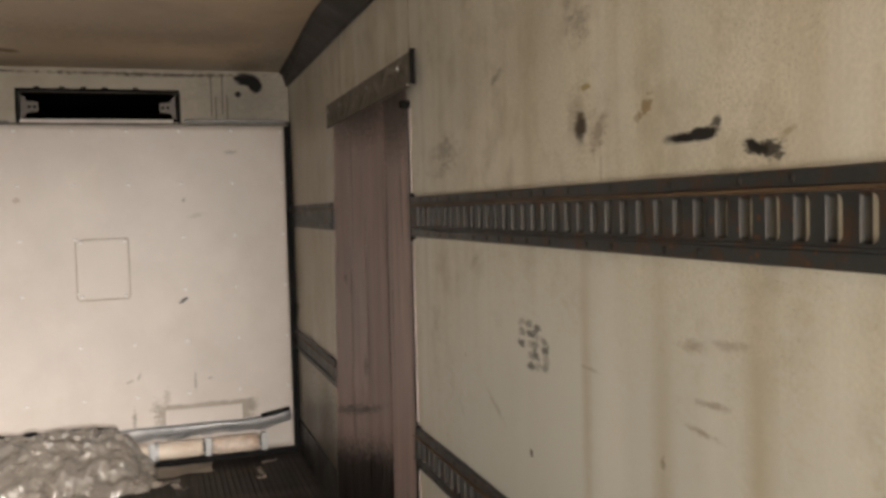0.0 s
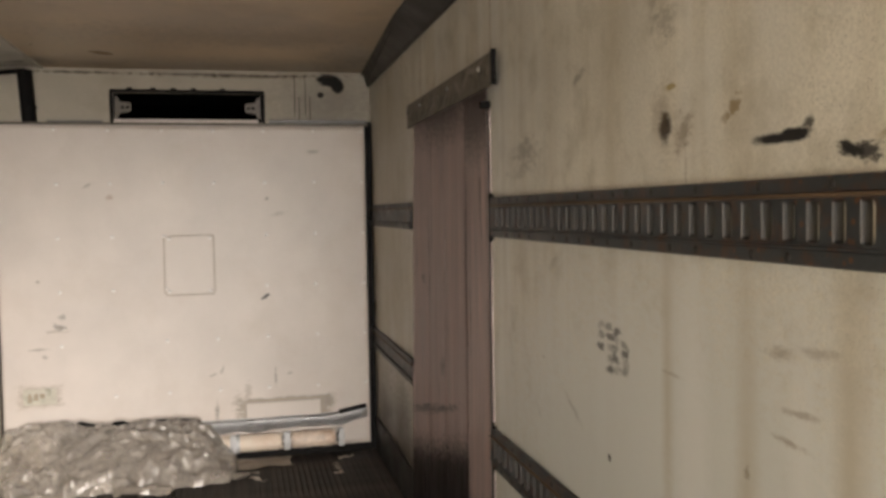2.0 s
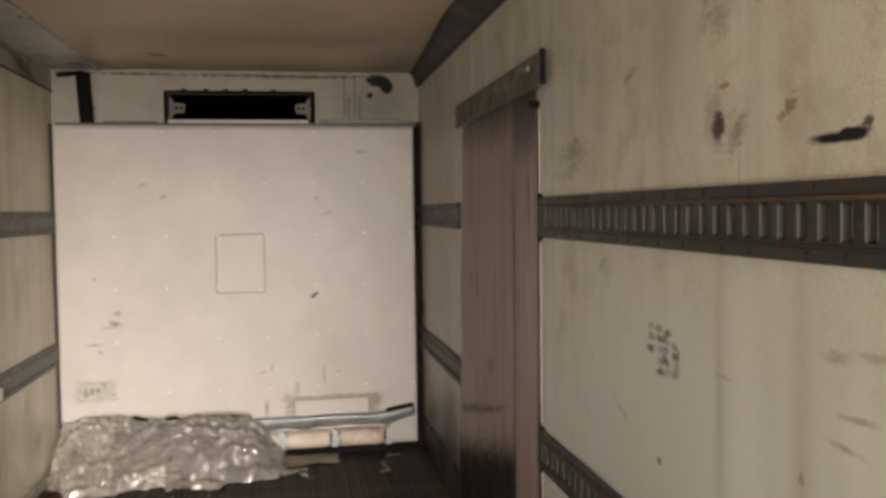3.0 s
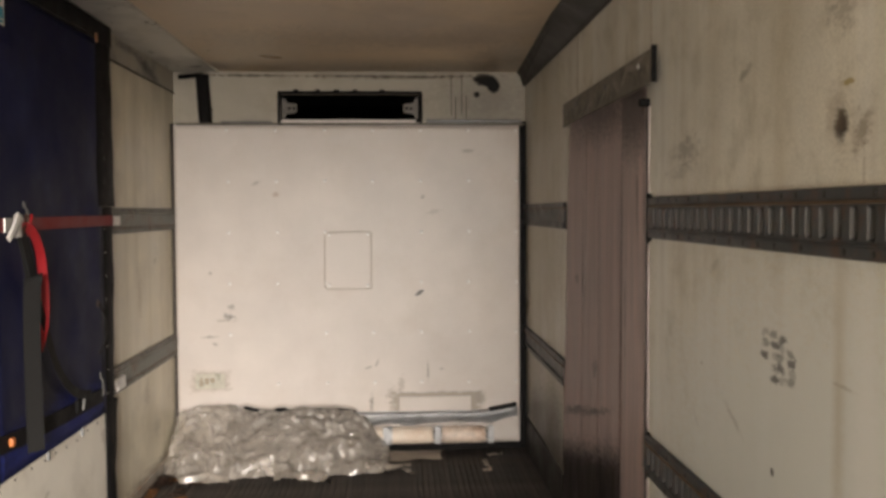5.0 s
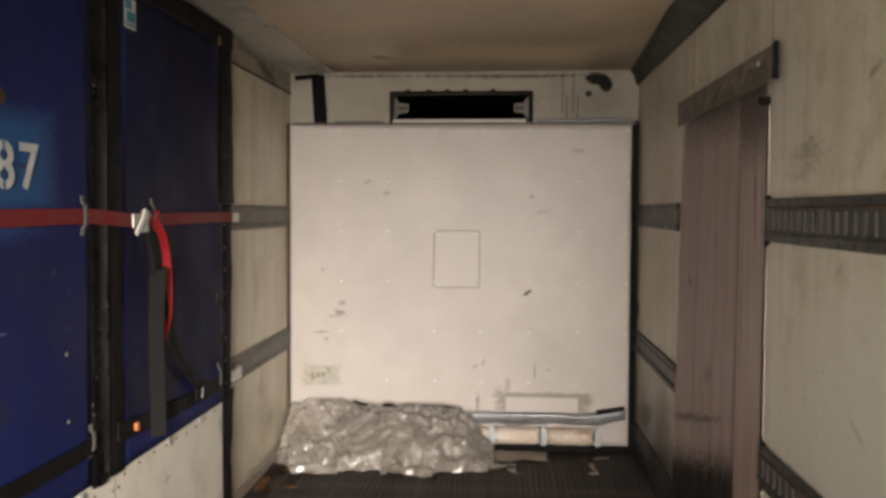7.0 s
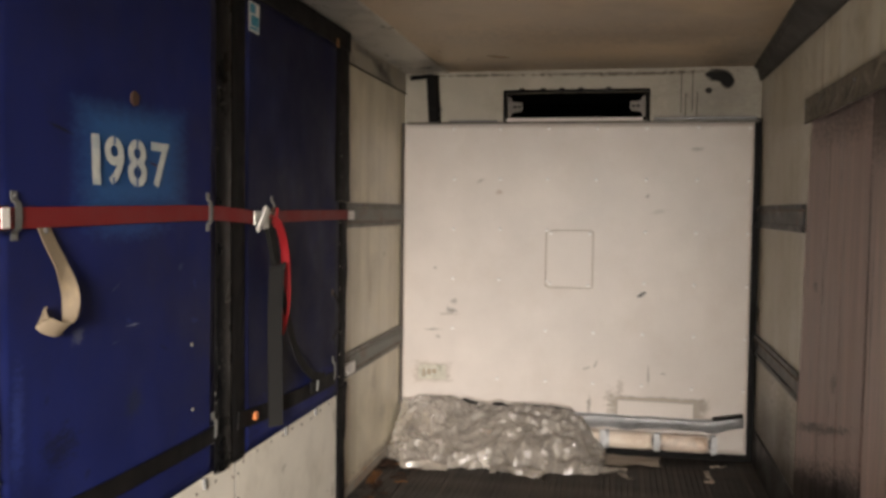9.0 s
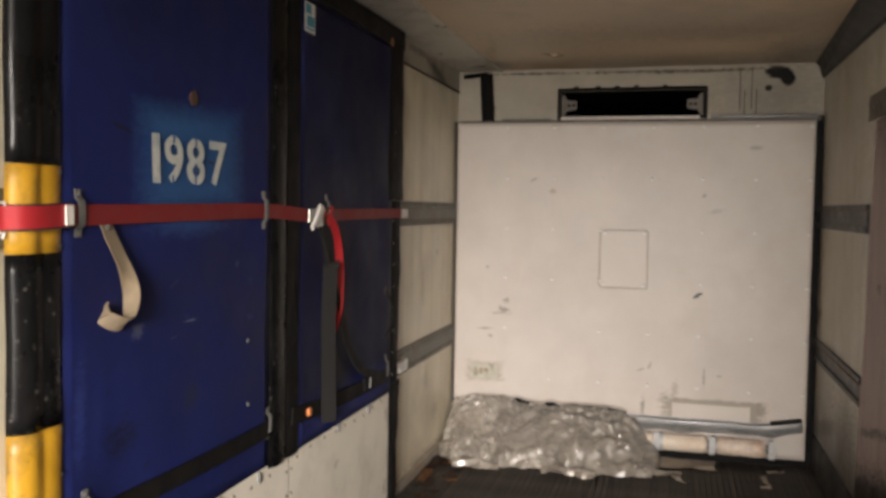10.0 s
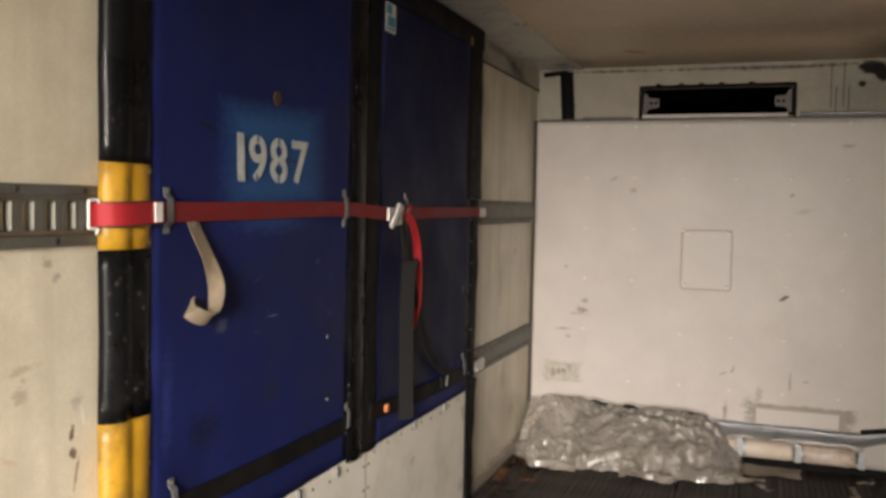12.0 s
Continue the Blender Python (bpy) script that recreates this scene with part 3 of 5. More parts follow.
# right wall with the side door's opening
D0, D1, DZ = 3.11, 4.52, 2.12
wr = box(XR, XR + T, YB, 3.088, -0.15, H)
box(XR, XR + T, 3.091, 3.11, -0.15, H, bm=wr)
box(XR, XR + T, D0, D1, DZ, H, bm=wr)
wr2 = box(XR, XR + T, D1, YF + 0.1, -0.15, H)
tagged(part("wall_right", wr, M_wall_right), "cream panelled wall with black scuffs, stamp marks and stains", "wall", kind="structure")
tagged(part("wall_right_front", wr2, M_wall_right), "cream wall between side door and front, shade painted in, blacker near the floor", "wall", kind="structure")
joint = box(XR - 0.0015, XR + 0.002, 4.352, 4.357, 2.28, H - 0.09)
box(XR - 0.0015, XR + 0.002, 3.087, 3.092, 2.28, H - 0.09, bm=joint)
tagged(part("trim_joints", joint, M_seam), "thin dark panel joints above the side door", "trim", kind="structure")
# chamfered cove on the right
bm = bmesh.new()


def cove_ring(y, xe):
    prof = ((xe, H - 0.001), (xe, H - 0.01), (xe + 0.018, H - 0.017), (0.888, H - 0.085), (0.893, H - 0.097), (XR - 0.001, H - 0.097), (XR - 0.001, H - 0.001))
    return [bm.verts.new((x, y, z)) for x, z in prof]


rings = [cove_ring(YB, 0.765), cove_ring(4.3, 0.765), cove_ring(YF, 0.85)]
for ra, rb in zip(rings, rings[1:]):
    for i in range(7):
        j = (i + 1) % 7
        bm.faces.new((ra[i], ra[j], rb[j], rb[i]))
bm.faces.new(rings[0])
bm.faces.new(rings[-1])
tagged(part("trim_right", bm, M_cove), "dark grey aluminium cove between wall and ceiling", "trim", kind="structure")
# side door closed behind the strips
door = thing("door_side", "closed side door behind the hanging plastic strips", "door", kind="structure")
part("door_leaf", box(XR + 0.05, XR + 0.085, D0 + 0.01, D1 - 0.01, 0.0, DZ, 0.004), M_mottled_black, door)
part("door_sill", box(XR + 0.002, XR + 0.085, D0 + 0.004, D1 - 0.004, -0.02, FZ + 0.02, 0.004), M_alu_dark, door)

# front wall with the evaporator's opening
V0, V1, VZ0, VZ1 = -0.815, 0.165, 2.345, 2.545
wf = box(XL, V0, YF, YF + T, -0.15, H)
box(V1, XR, YF, YF + T, -0.15, H, bm=wf)
box(V0, V1, YF, YF + T, VZ1, H, bm=wf)
box(V0, V1, YF, YF + T, -0.15, VZ0, bm=wf)
tagged(part("wall_front", wf, M_upper), "grimy white front wall above the bulkhead, shade painted at the right", "wall", kind="structure")
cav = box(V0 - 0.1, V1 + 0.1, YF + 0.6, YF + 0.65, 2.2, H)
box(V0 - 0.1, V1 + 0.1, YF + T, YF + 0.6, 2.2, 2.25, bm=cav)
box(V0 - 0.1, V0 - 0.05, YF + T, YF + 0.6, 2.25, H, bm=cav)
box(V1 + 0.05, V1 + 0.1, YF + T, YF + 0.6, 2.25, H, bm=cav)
tagged(part("wall_cavity", cav, M_dark), "inside of the evaporator housing, its darkness painted black", "wall", kind="structure")

# rear frame and the yard outside, out of view
rf = box(XL - T, XL + 0.06, YB - 0.1, YB, -0.15, H + T)
box(XR - 0.06, XR + T, YB - 0.1, YB, -0.15, H + T, bm=rf)
box(XL + 0.06, XR - 0.06, YB - 0.1, YB, H - 0.06, H + T, bm=rf)
tagged(part("trim_rear_frame", rf, M_alu_dark), "grey metal frame of the open rear doorway", "trim", kind="structure")
tagged(part("ground", box(-300, 300, -400, 300, -1.4, -1.25), M_ground), "pale concrete yard outside", "ground", kind="structure")

# floor slats
sl = bpy.data.meshes.new("slat")
bm = box(-0.0166, 0.0166, YB + 0.02, YF - 0.01, -0.022, 0.0, 0.003, seg=1)
bm.to_mesh(sl)
bm.free()
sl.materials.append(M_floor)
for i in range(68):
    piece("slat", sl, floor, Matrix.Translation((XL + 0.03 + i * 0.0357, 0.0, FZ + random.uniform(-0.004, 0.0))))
# added strip that blackens the foot of the far right wall
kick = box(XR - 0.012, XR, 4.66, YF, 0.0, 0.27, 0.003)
tagged(part("baseboard_right", kick, M_mottled_black), "black strip added to darken the wall's foot", "baseboard", kind="structure")
kick = box(XL, XL + 0.02, YB, YF, 0.0, FZ + 0.06, 0.004)
tagged(part("baseboard_left", kick, M_rail_foot), "dull rusty kick rail at the wall's foot", "baseboard", kind="structure")

# ---------------------------------------------------------------- load tracks on the walls
PITCH, RAIL = 0.0625, 0.144
tab_me = bpy.data.meshes.new("slot_tab")
bm = box(-0.0105, 0.0105, -0.003, 0.0, -0.0325, 0.0325, 0.0008, seg=1)
bm.to_mesh(tab_me)
bm.free()
tab_me.materials.append(M_tab)
tab_left_me = tab_me.copy()
tab_left_me.materials[0] = M_tab_left
rivet_track = dome_mesh("rivet", 0.008, 0.003, M_mottled_black)


def track(name, x, out, y0, y1, ztop, mat, label, first=None, rivets=True, plain=False):
    """A slotted steel load track on a wall at x; out: +1 or -1, the way into the room."""
    th = thing(name, label, "load track", "load tracks on the walls")
    zb = ztop - RAIL

    def b(d0, d1, ya, yb, z0, z1, bev, bm_):
        xa, xb = sorted((x + out * d0, x + out * d1))
        return box(xa, xb, ya, yb, z0, z1, bev, bm_, 1)
    bm = bmesh.new()
    b(0, 0.02, y0, y1, ztop - 0.027, ztop, 0.002, bm)
    b(0, 0.02, y0, y1, zb, zb + 0.027, 0.002, bm)
    lip_ = bmesh.new()
    b(0, 0.026, y0, y1, ztop - 0.034, ztop - 0.0272, 0.002, lip_)
    part("upper_ridge", lip_, M_rustline if out < 0 else mat, th)
    lip_ = bmesh.new()
    b(0, 0.026, y0, y1, zb + 0.0272, zb + 0.034, 0.002, lip_)
    part("lower_ridge", lip_, M_rustline if out > 0 else mat, th)
    za, zc = zb + 0.0345, ztop - 0.0345
    if plain:
        b(0, 0.012, y0, y1, za, zc, 0, bm)
    else:
        hh = 0.034
        zm = (za + zc) / 2
        b(0.001, 0.021, y0, y1, zm + hh, zc, 0, bm)
        b(0.001, 0.021, y0, y1, za, zm - hh, 0, bm)
        ys = first
        slots = []
        while ys + 0.03 < y1:
            if ys - 0.03 > y0:
                slots.append(ys)
            ys += PITCH
        cuts = [y0] + [v for s in slots for v in (s - 0.0165, s + 0.0165)] + [y1]
        for ya, yb in zip(cuts[::2], cuts[1::2]):
            b(0.001, 0.021, ya, yb, zm - hh, zm + hh, 0, bm)
    if not plain:
        for s in slots:
            if 0.5 < s < 3.2:
                for sy in (-1, 1):
                    for sz in (-1, 1):
                        corner = ((sy, sz, 0, 0), (sy, sz, 1, 0), (sy, sz, 0.3, 0.3), (sy, sz, 0, 1))
                        ring = [[bm.verts.new((x + out * d_, s + a * (0.0165 - 0.0105 * u), zm + b_ * (hh - 0.0135 * v))) for a, b_, u, v in corner] for d_ in (0.0205, 0.008)]
                        bm.faces.new(ring[0])
                        for k in range(4):
                            bm.faces.new((ring[0][k], ring[0][(k + 1) % 4], ring[1][(k + 1) % 4], ring[1][k]))
    part("rail", bm, mat, th)
    if not plain:
        for s in slots:
            if -0.5 < s < 3.2:
                piece("slot_tab", tab_me if out < 0 else tab_left_me, th, Matrix.Translation((x + out * 0.0115, s + 0.0164, zm)))
    if rivets:
        k = 0
        y = y0 + 0.05
        while y < y1:
            if y > 0.5:
                for z in (ztop - 0.013, zb + 0.013):
                    if random.random() < 0.7:
                        piece("rivet", rivet_track, th, Matrix.Translation((x + out * 0.02, y + random.uniform(-0.02, 0.02), z)) @ (TURN_L if out > 0 else TURN_R))
            y += 0.105
    return th


track("load_track", XR, -1, YB + 0.2, 3.055, 1.764, M_steel, "rusty dark steel load track with upright slots on the wall", 0.9 - PITCH * 90)
track("load_track", XR, -1, YB + 0.2, 3.09, 0.909, M_steel, "rusty dark steel load track low on the wall", 0.9 - PITCH * 90)
track("load_track", XR, -1, 4.63, YF - 0.05, 1.764, M_steel, "short dark steel track between side door and front", plain=True, rivets=False)
track("load_track", XR, -1, 4.63, YF - 0.05, 0.909, M_steel, "short dark steel track low beside the side door", plain=True, rivets=False)
track("load_track", XL, 1, YB + 0.2, YF - 0.02, 1.748, M_steel_left, "grey steel load track with upright slots behind the blue partition", 1.62 - PITCH * 100)
track("load_track", XL, 1, YB + 0.2, YF - 0.02, 0.883, M_steel_left, "grey steel load track low on the wall", 1.62 - PITCH * 100)

# ---------------------------------------------------------------- front bulkhead
bulk = thing("bulkhead", "white riveted steel bulkhead with a ragged torn lower edge", "bulkhead")
bm = bmesh.new()
nx, nz = 120, 60
x0, x1, ztop = -1.522, 0.852, 2.317


def low_edge(x):
    if x < -0.28:
        r = 0.357 + 0.03 * noise.noise((x * 3, 0.3, 0)) + 0.02 * noise.noise((x * 11, 1.3, 0)) - 0.02 * (x + 1.5)
        return r + (0.012 if (-0.62 < x < -0.5 or -1.08 < x < -0.92 or -0.86 < x < -0.79) else 0)
    return 0.094


grid = []
for j in range(nz + 1):
    row = []
    for i in range(nx + 1):
        x = x0 + (x1 - x0) * i / nx
        lo = low_edge(x)
        z = ztop - (ztop - lo) * j / nz
        cx = abs(((x + 0.173) / 0.331 + 0.5) % 1 - 0.5) * 2
        cz = abs(((z - 2.281) / 0.349 + 0.5) % 1 - 0.5) * 2
        pillow = 0.002 * min(1, math.hypot(cx, cz) * 1.3) + 0.0008 * noise.noise((x * 1.7, z * 1.7, 4))
        row.append(bm.verts.new((x, YP - pillow, z)))
    grid.append(row)
for j in range(nz):
    for i in range(nx):
        bm.faces.new((grid[j][i], grid[j][i + 1], grid[j + 1][i + 1], grid[j + 1][i]))
edge = [e for e in bm.edges if e.is_boundary]
ext = bmesh.ops.extrude_edge_only(bm, edges=edge)
for v in ext["geom"]:
    if isinstance(v, bmesh.types.BMVert):
        v.co.y = YP + 0.02
part("sheet", bm, M_bulk, bulk, smooth=True)
rv = dome_mesh("rivet", 0.0115, 0.006, M_rivet)
for zi in range(6):
    for xi in range(7):
        if (zi, xi) in ((2, 3), (3, 3), (5, 0), (4, 1)):
            continue
        x, z = -1.16 + 0.331 * xi, 2.281 - 0.351 * zi
        if xi == 6:
            x = 0.828
        piece("rivet", rv, bulk, Matrix.Translation((x + random.uniform(-0.004, 0.004), YP - 0.002, z + random.uniform(-0.003, 0.003))) @ TURN_F)
hatch = part("hatch", box(-0.495, -0.19, YP - 0.0065, YP + 0.01, 1.19, 1.574, 0.004), M_hatch, bulk, "square access hatch with a dirty sealed edge")
seam = bmesh.new()
hx0, hx1, hz0, hz1 = -0.503, -0.183, 1.183, 1.582
loop = [(hx0 + 0.01, hz0), (hx1 - 0.01, hz0), (hx1 + 0.002, hz0 + 0.015), (hx1, hz1 - 0.012), (hx1 - 0.012, hz1), (hx0 + 0.05, hz1 - 0.003), (hx0, hz1 - 0.02), (hx0 - 0.003, hz0 + 0.02), (hx0 + 0.01, hz0)]
for a, b in zip(loop, loop[1:]):
    rod((a[0], YP - 0.004, a[1]), (b[0], YP - 0.004, b[1]), 0.0027, 6, seam)
part("hatch_seal", seam, M_seam, bulk)
for x, z in ((-0.47, 1.56), (-0.205, 1.562), (-0.475, 1.21), (-0.21, 1.205)):
    piece("screw", rv, hatch, Matrix.Translation((x, YP - 0.0065, z)) @ TURN_F)
# added black boxes that paint the shade behind the torn edge and the foot
part("backing", box(-1.52, -0.27, YP + 0.03, YF - 0.002, 0.0, 0.5), M_black, bulk, "black board added to keep the gap dark")
part("sill", box(-0.268, 0.856, YP + 0.024, YF - 0.002, 0.0, 0.16), M_black, bulk)
# top flange in aluminium
fl = box(-1.5, 0.88, YP - 0.016, YF, ztop - 0.004, ztop + 0.012, 0.003)
part("top_flange", fl, M_header, bulk)
part("top_strip", box(0.2, 0.862, YP - 0.02, YP - 0.002, ztop + 0.013, ztop + 0.036, 0.004), M_alu_dark, bulk, "dull aluminium edge strip")
# short piece added where the edge strip shows a highlight
part("top_strip", box(0.25, 0.37, YP - 0.024, YP - 0.0205, ztop + 0.014, ztop + 0.032, 0.001), M_alu_dark, bulk, "short raised aluminium piece added for a highlight")
part("top_strip", box(-0.79, 0.13, YP - 0.014, YP + 0.02, ztop + 0.013, ztop + 0.034, 0.003), M_hatch, bulk)
part("top_strip", box(-1.2, -0.86, YP - 0.012, YP + 0.02, ztop + 0.013, ztop + 0.024, 0.003), M_alu_dark, bulk)
# repair plate, smudged sticker
part("repair_plate", box(0.005, 0.505, YP - 0.016, YP - 0.002, 0.3, 0.422, 0.003), M_hatch, bulk, "white patch plate in smeared sealant")
stick = part("sticker", box(-1.4, -1.2, YP - 0.010, YP - 0.003, 0.5, 0.605, 0.002), M_sticker, bulk, "worn pale green sticker, print gone")
for k in range(3):
    part("print_bar", box(-1.37 + 0.035 * k, -1.35 + 0.04 * k, YP - 0.0112, YP - 0.0101, 0.52 + 0.012 * k, 0.575), M_seam, stick)
# upright strips beside the sheet: the right one paints a shadow gap, the left a dark seam
part("edge_seal", box(0.857, XR - 0.002, YP + 0.03, YF, 0.0, ztop + 0.03, 0.006), M_black, bulk, "black strip that paints the shaded gap")
part("edge_seal", box(XL + 0.002, -1.522, YP - 0.002, YF, 0.3, ztop + 0.01, 0.006), M_seam_dark, bulk)
# lower rail of bent sheet and the lagged pipe under it
lip = thing("bumper_rail", "bent aluminium rail along the bulkhead's foot", "rail")
bm = bmesh.new()
cols = []
for i in range(41):
    x = -0.62 + (0.825 + 0.62) * i / 40
    z = 0.318 + (0.034 * max(0, (x - 0.6) / 0.22) ** 1.2 if x > 0.6 else 0) + 0.006 * noise.noise((x * 5, 2, 0)) - 0.01 * min(1, max(0, (0 - x)))
    hgt = (0.08 - 0.015 * max(0, x)) * (1 + 0.3 * noise.noise((x * 7, 5, 0)))
    cols.append([bm.verts.new((x, y, zz)) for y, zz in ((YP - 0.004, z + 0.005), (YP - 0.066, z + 0.002), (YP - 0.069, z - 0.004), (YP - 0.067, z - hgt * 0.8), (YP - 0.05, z - hgt))])
for a, b in zip(cols, cols[1:]):
    for i in range(4):
        bm.faces.new((a[i], b[i], b[i + 1], a[i + 1]))
bmesh.ops.solidify(bm, geom=bm.faces[:], thickness=0.003)
part("rail", bm, M_rail, lip, smooth=True)
part("torn_end", ribbon([(0.63, YP - 0.04, 0.333), (0.7, YP - 0.042, 0.346), (0.82, YP - 0.04, 0.366)], 0.05, 0.018, (0, 1, 0), 4), M_black, lip, "dark torn rubber at the rail's end")
pipe = thing("lagged_pipe", "pipe in white and rust-stained lagging held by metal clips", "pipe")
PZ, PY, PR = 0.165, YP - 0.062, 0.058
part("core", rod((-0.25, PY, PZ), (0.66, PY, PZ), 0.03, 14), M_alu_dark, pipe)


def lag(xa, xb, mat, label):
    bm = bmesh.new()
    ns, nr = 22, 12
    rings = []
    for i in range(nr + 1):
        f = i / nr
        x = xa + (xb - xa) * f
        r = PR * (1 - 0.15 * abs(2 * f - 1) ** 16)
        rings.append([bm.verts.new((x, PY + math.cos(a) * r * (1 + 0.06 * noise.noise((x * 14, a * 2, 1))), PZ + math.sin(a) * r * (1 + 0.06 * noise.noise((x * 14, a * 2, 5))))) for a in (2 * math.pi * k / ns for k in range(ns))])
    for a, b in zip(rings, rings[1:]):
        for k in range(ns):
            bm.faces.new((a[k], a[(k + 1) % ns], b[(k + 1) % ns], b[k]))
    bm.faces.new(rings[0])
    bm.faces.new(rings[-1])
    part("lagging", bm, mat, pipe, label, smooth=True)


lag(-0.195, -0.11, M_foam, "white lagging")
lag(-0.07, 0.235, M_foam, "white lagging")
lag(0.295, 0.6, M_copper, "rust-stained lagging")
for xc, lean in ((-0.09, 0.03), (0.265, 0.012), (0.635, 0.0)):
    bm = rod((xc - 0.014 + lean, PY, PZ), (xc + 0.014 + lean, PY, PZ), PR + 0.006, 20, bevel=0.003)
    box(xc - 0.02, xc + 0.02, PY - 0.066, PY - 0.05, PZ - 0.05, PZ + 0.07, 0.006, bm)
    part("clip", bm, M_rail, pipe, "bright galvanised clip")

# ---------------------------------------------------------------- evaporator opening and fittings above the bulkhead
vent = thing("evaporator_vent", "black rectangular air opening with pale end brackets", "vent")
bm = box(V0 - 0.012, V1 + 0.012, YF - 0.014, YF, VZ1 - 0.004, VZ1 + 0.014, 0.003)
box(V0 - 0.014, V0 + 0.006, YF - 0.014, YF, VZ0 - 0.01, VZ1 - 0.004, 0.003, bm)
box(V1 - 0.006, V1 + 0.016, YF - 0.014, YF, VZ0 - 0.02, VZ1 - 0.004, 0.003, bm)
part("frame", bm, M_black, vent)
for k, x in enumerate((-0.7, -0.55, -0.42, -0.29, -0.1)):
    part("clip_head", box(x - 0.018, x + 0.018, YF - 0.016, YF, VZ1 + 0.014, VZ1 + 0.026, 0.003), M_black, vent)
for sx, xa in ((1, V0 + 0.012), (-1, V1 - 0.012)):
    bm = bmesh.new()
    out = ((0, VZ0 + 0.02), (0.005, VZ1 - 0.02), (0.03, VZ1 - 0.045), (0.036, VZ0 + 0.135), (0.1, VZ0 + 0.13), (0.106, VZ0 + 0.12), (0.106, VZ0 + 0.075), (0.1, VZ0 + 0.068), (0.036, VZ0 + 0.06), (0.025, VZ0 + 0.03))
    f = bm.faces.new([bm.verts.new((xa + sx * u, YF + 0.02, z)) for u, z in out])
    ext = bmesh.ops.extrude_face_region(bm, geom=[f])
    for v in ext["geom"]:
        if isinstance(v, bmesh.types.BMVert):
            v.co.y += 0.006
    br = part("bracket", bm, M_bracket, vent, "pale perforated metal bracket")
    # black discs painted for the bracket's holes
    for u in (0.052, 0.084):
        part("hole", rod((xa + sx * u, YF + 0.018, VZ0 + 0.098), (xa + sx * u, YF + 0.0195, VZ0 + 0.098), 0.0105, 12), M_dark, br)
fins = thing("evaporator_fins", "cooling fins deep inside the opening, painted as dark as the recess", "cooling coil")
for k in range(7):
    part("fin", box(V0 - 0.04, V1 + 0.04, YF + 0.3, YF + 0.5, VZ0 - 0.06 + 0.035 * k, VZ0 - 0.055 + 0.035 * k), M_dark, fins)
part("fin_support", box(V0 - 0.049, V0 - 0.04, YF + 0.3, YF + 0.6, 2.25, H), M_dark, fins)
# black hose in the corner
hose = thing("drain_hose", "black corrugated hose down the front wall corner", "hose")
bm = bmesh.new()
ns = 14
rings = []
for i in range(61):
    f = i / 60
    z = H - 0.03 - f * (H - 0.03 - 2.335)
    r = 0.046 + 0.0025 * math.cos(i * 2.4)
    rings.append([bm.verts.new((-1.335 + 0.02 * f + r * math.cos(a), YF - 0.047 + r * math.sin(a) * 0.9, z)) for a in (2 * math.pi * k / ns for k in range(ns))])
for a, b in zip(rings, rings[1:]):
    for k in range(ns):
        bm.faces.new((a[k], a[(k + 1) % ns], b[(k + 1) % ns], b[k]))
bm.faces.new(rings[0])
bm.faces.new(rings[-1])
part("tube", bm, M_black, hose, smooth=True)
part("elbow", rod((XL + 0.05, YF - 0.04, H - 0.045), (-1.33, YF - 0.045, H - 0.03), 0.016, 12), M_black, hose)
part("clamp", rod((-1.318, YF - 0.047, 2.42), (-1.318, YF - 0.047, 2.436), 0.05, 18), M_black, hose)
# cover strips right of the opening
for xa, xb, zb in ((0.388, 0.41, 2.36), (0.462, 0.485, 2.37)):
    cs = thing("cover_strip", "narrow painted cover strip with dirty sealant", "strip", "cover strips on the front wall")
    part("strip", box(xa, xb, YF - 0.01, YF, zb, H - 0.025, 0.003), M_upper, cs)
    part("sealant", box(xa - 0.006, xa - 0.001, YF - 0.005, YF, zb + 0.03, H - 0.03), M_seam_dark, cs)
    part("sealant", box(xb + 0.001, xb + 0.007, YF - 0.004, YF, zb, zb + 0.16), M_seam_dark, cs)

# ---------------------------------------------------------------- strip curtain in the side door
curtain = thing("strip_curtain", "dirty pinkish plastic strip curtain, foot coloured black, shade painted under the header", "curtain")


def pvc(y0, y1, z0, z1, xc, mat, seed, swing, flare=0.0):
    bm = bmesh.new()
    ny, nz = 14, 40
    rows_ = []
    for j in range(nz + 1):
        f = j / nz
        z = z1 - (z1 - z0) * f
        rows_.append([bm.verts.new((xc - swing * f * f - 0.005 * (i / ny - 0.5) + 0.003 * noise.noise((i / ny * 2 + seed, f * 3, seed)) + 0.008 * max(0, 1 - abs(f - 0.65) / 0.05) * noise.noise((i * 0.9, seed, 3)),
                                    y0 + (y1 - y0 + flare * f ** 0.5) * i / ny + 0.02 * f * noise.noise((seed, f * 2, 7)), z)) for i in range(ny + 1)])
    for j in range(nz):
        for i in range(ny):
            bm.faces.new((rows_[j][i], rows_[j][i + 1], rows_[j + 1][i + 1], rows_[j + 1][i]))
    bmesh.ops.solidify(bm, geom=bm.faces[:], thickness=0.003)
    return part("strip", bm, mat, curtain, smooth=True)


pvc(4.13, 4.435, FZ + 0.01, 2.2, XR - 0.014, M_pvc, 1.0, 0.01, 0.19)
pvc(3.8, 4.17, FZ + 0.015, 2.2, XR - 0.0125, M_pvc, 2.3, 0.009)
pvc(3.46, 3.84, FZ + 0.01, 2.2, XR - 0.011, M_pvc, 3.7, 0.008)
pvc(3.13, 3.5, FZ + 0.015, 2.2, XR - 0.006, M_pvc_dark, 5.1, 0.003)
part("header_plate", box(XR - 0.036, XR - 0.026, 2.965, 4.56, 2.163, 2.275, 0.004), M_header, curtain, "scuffed grey header plate")
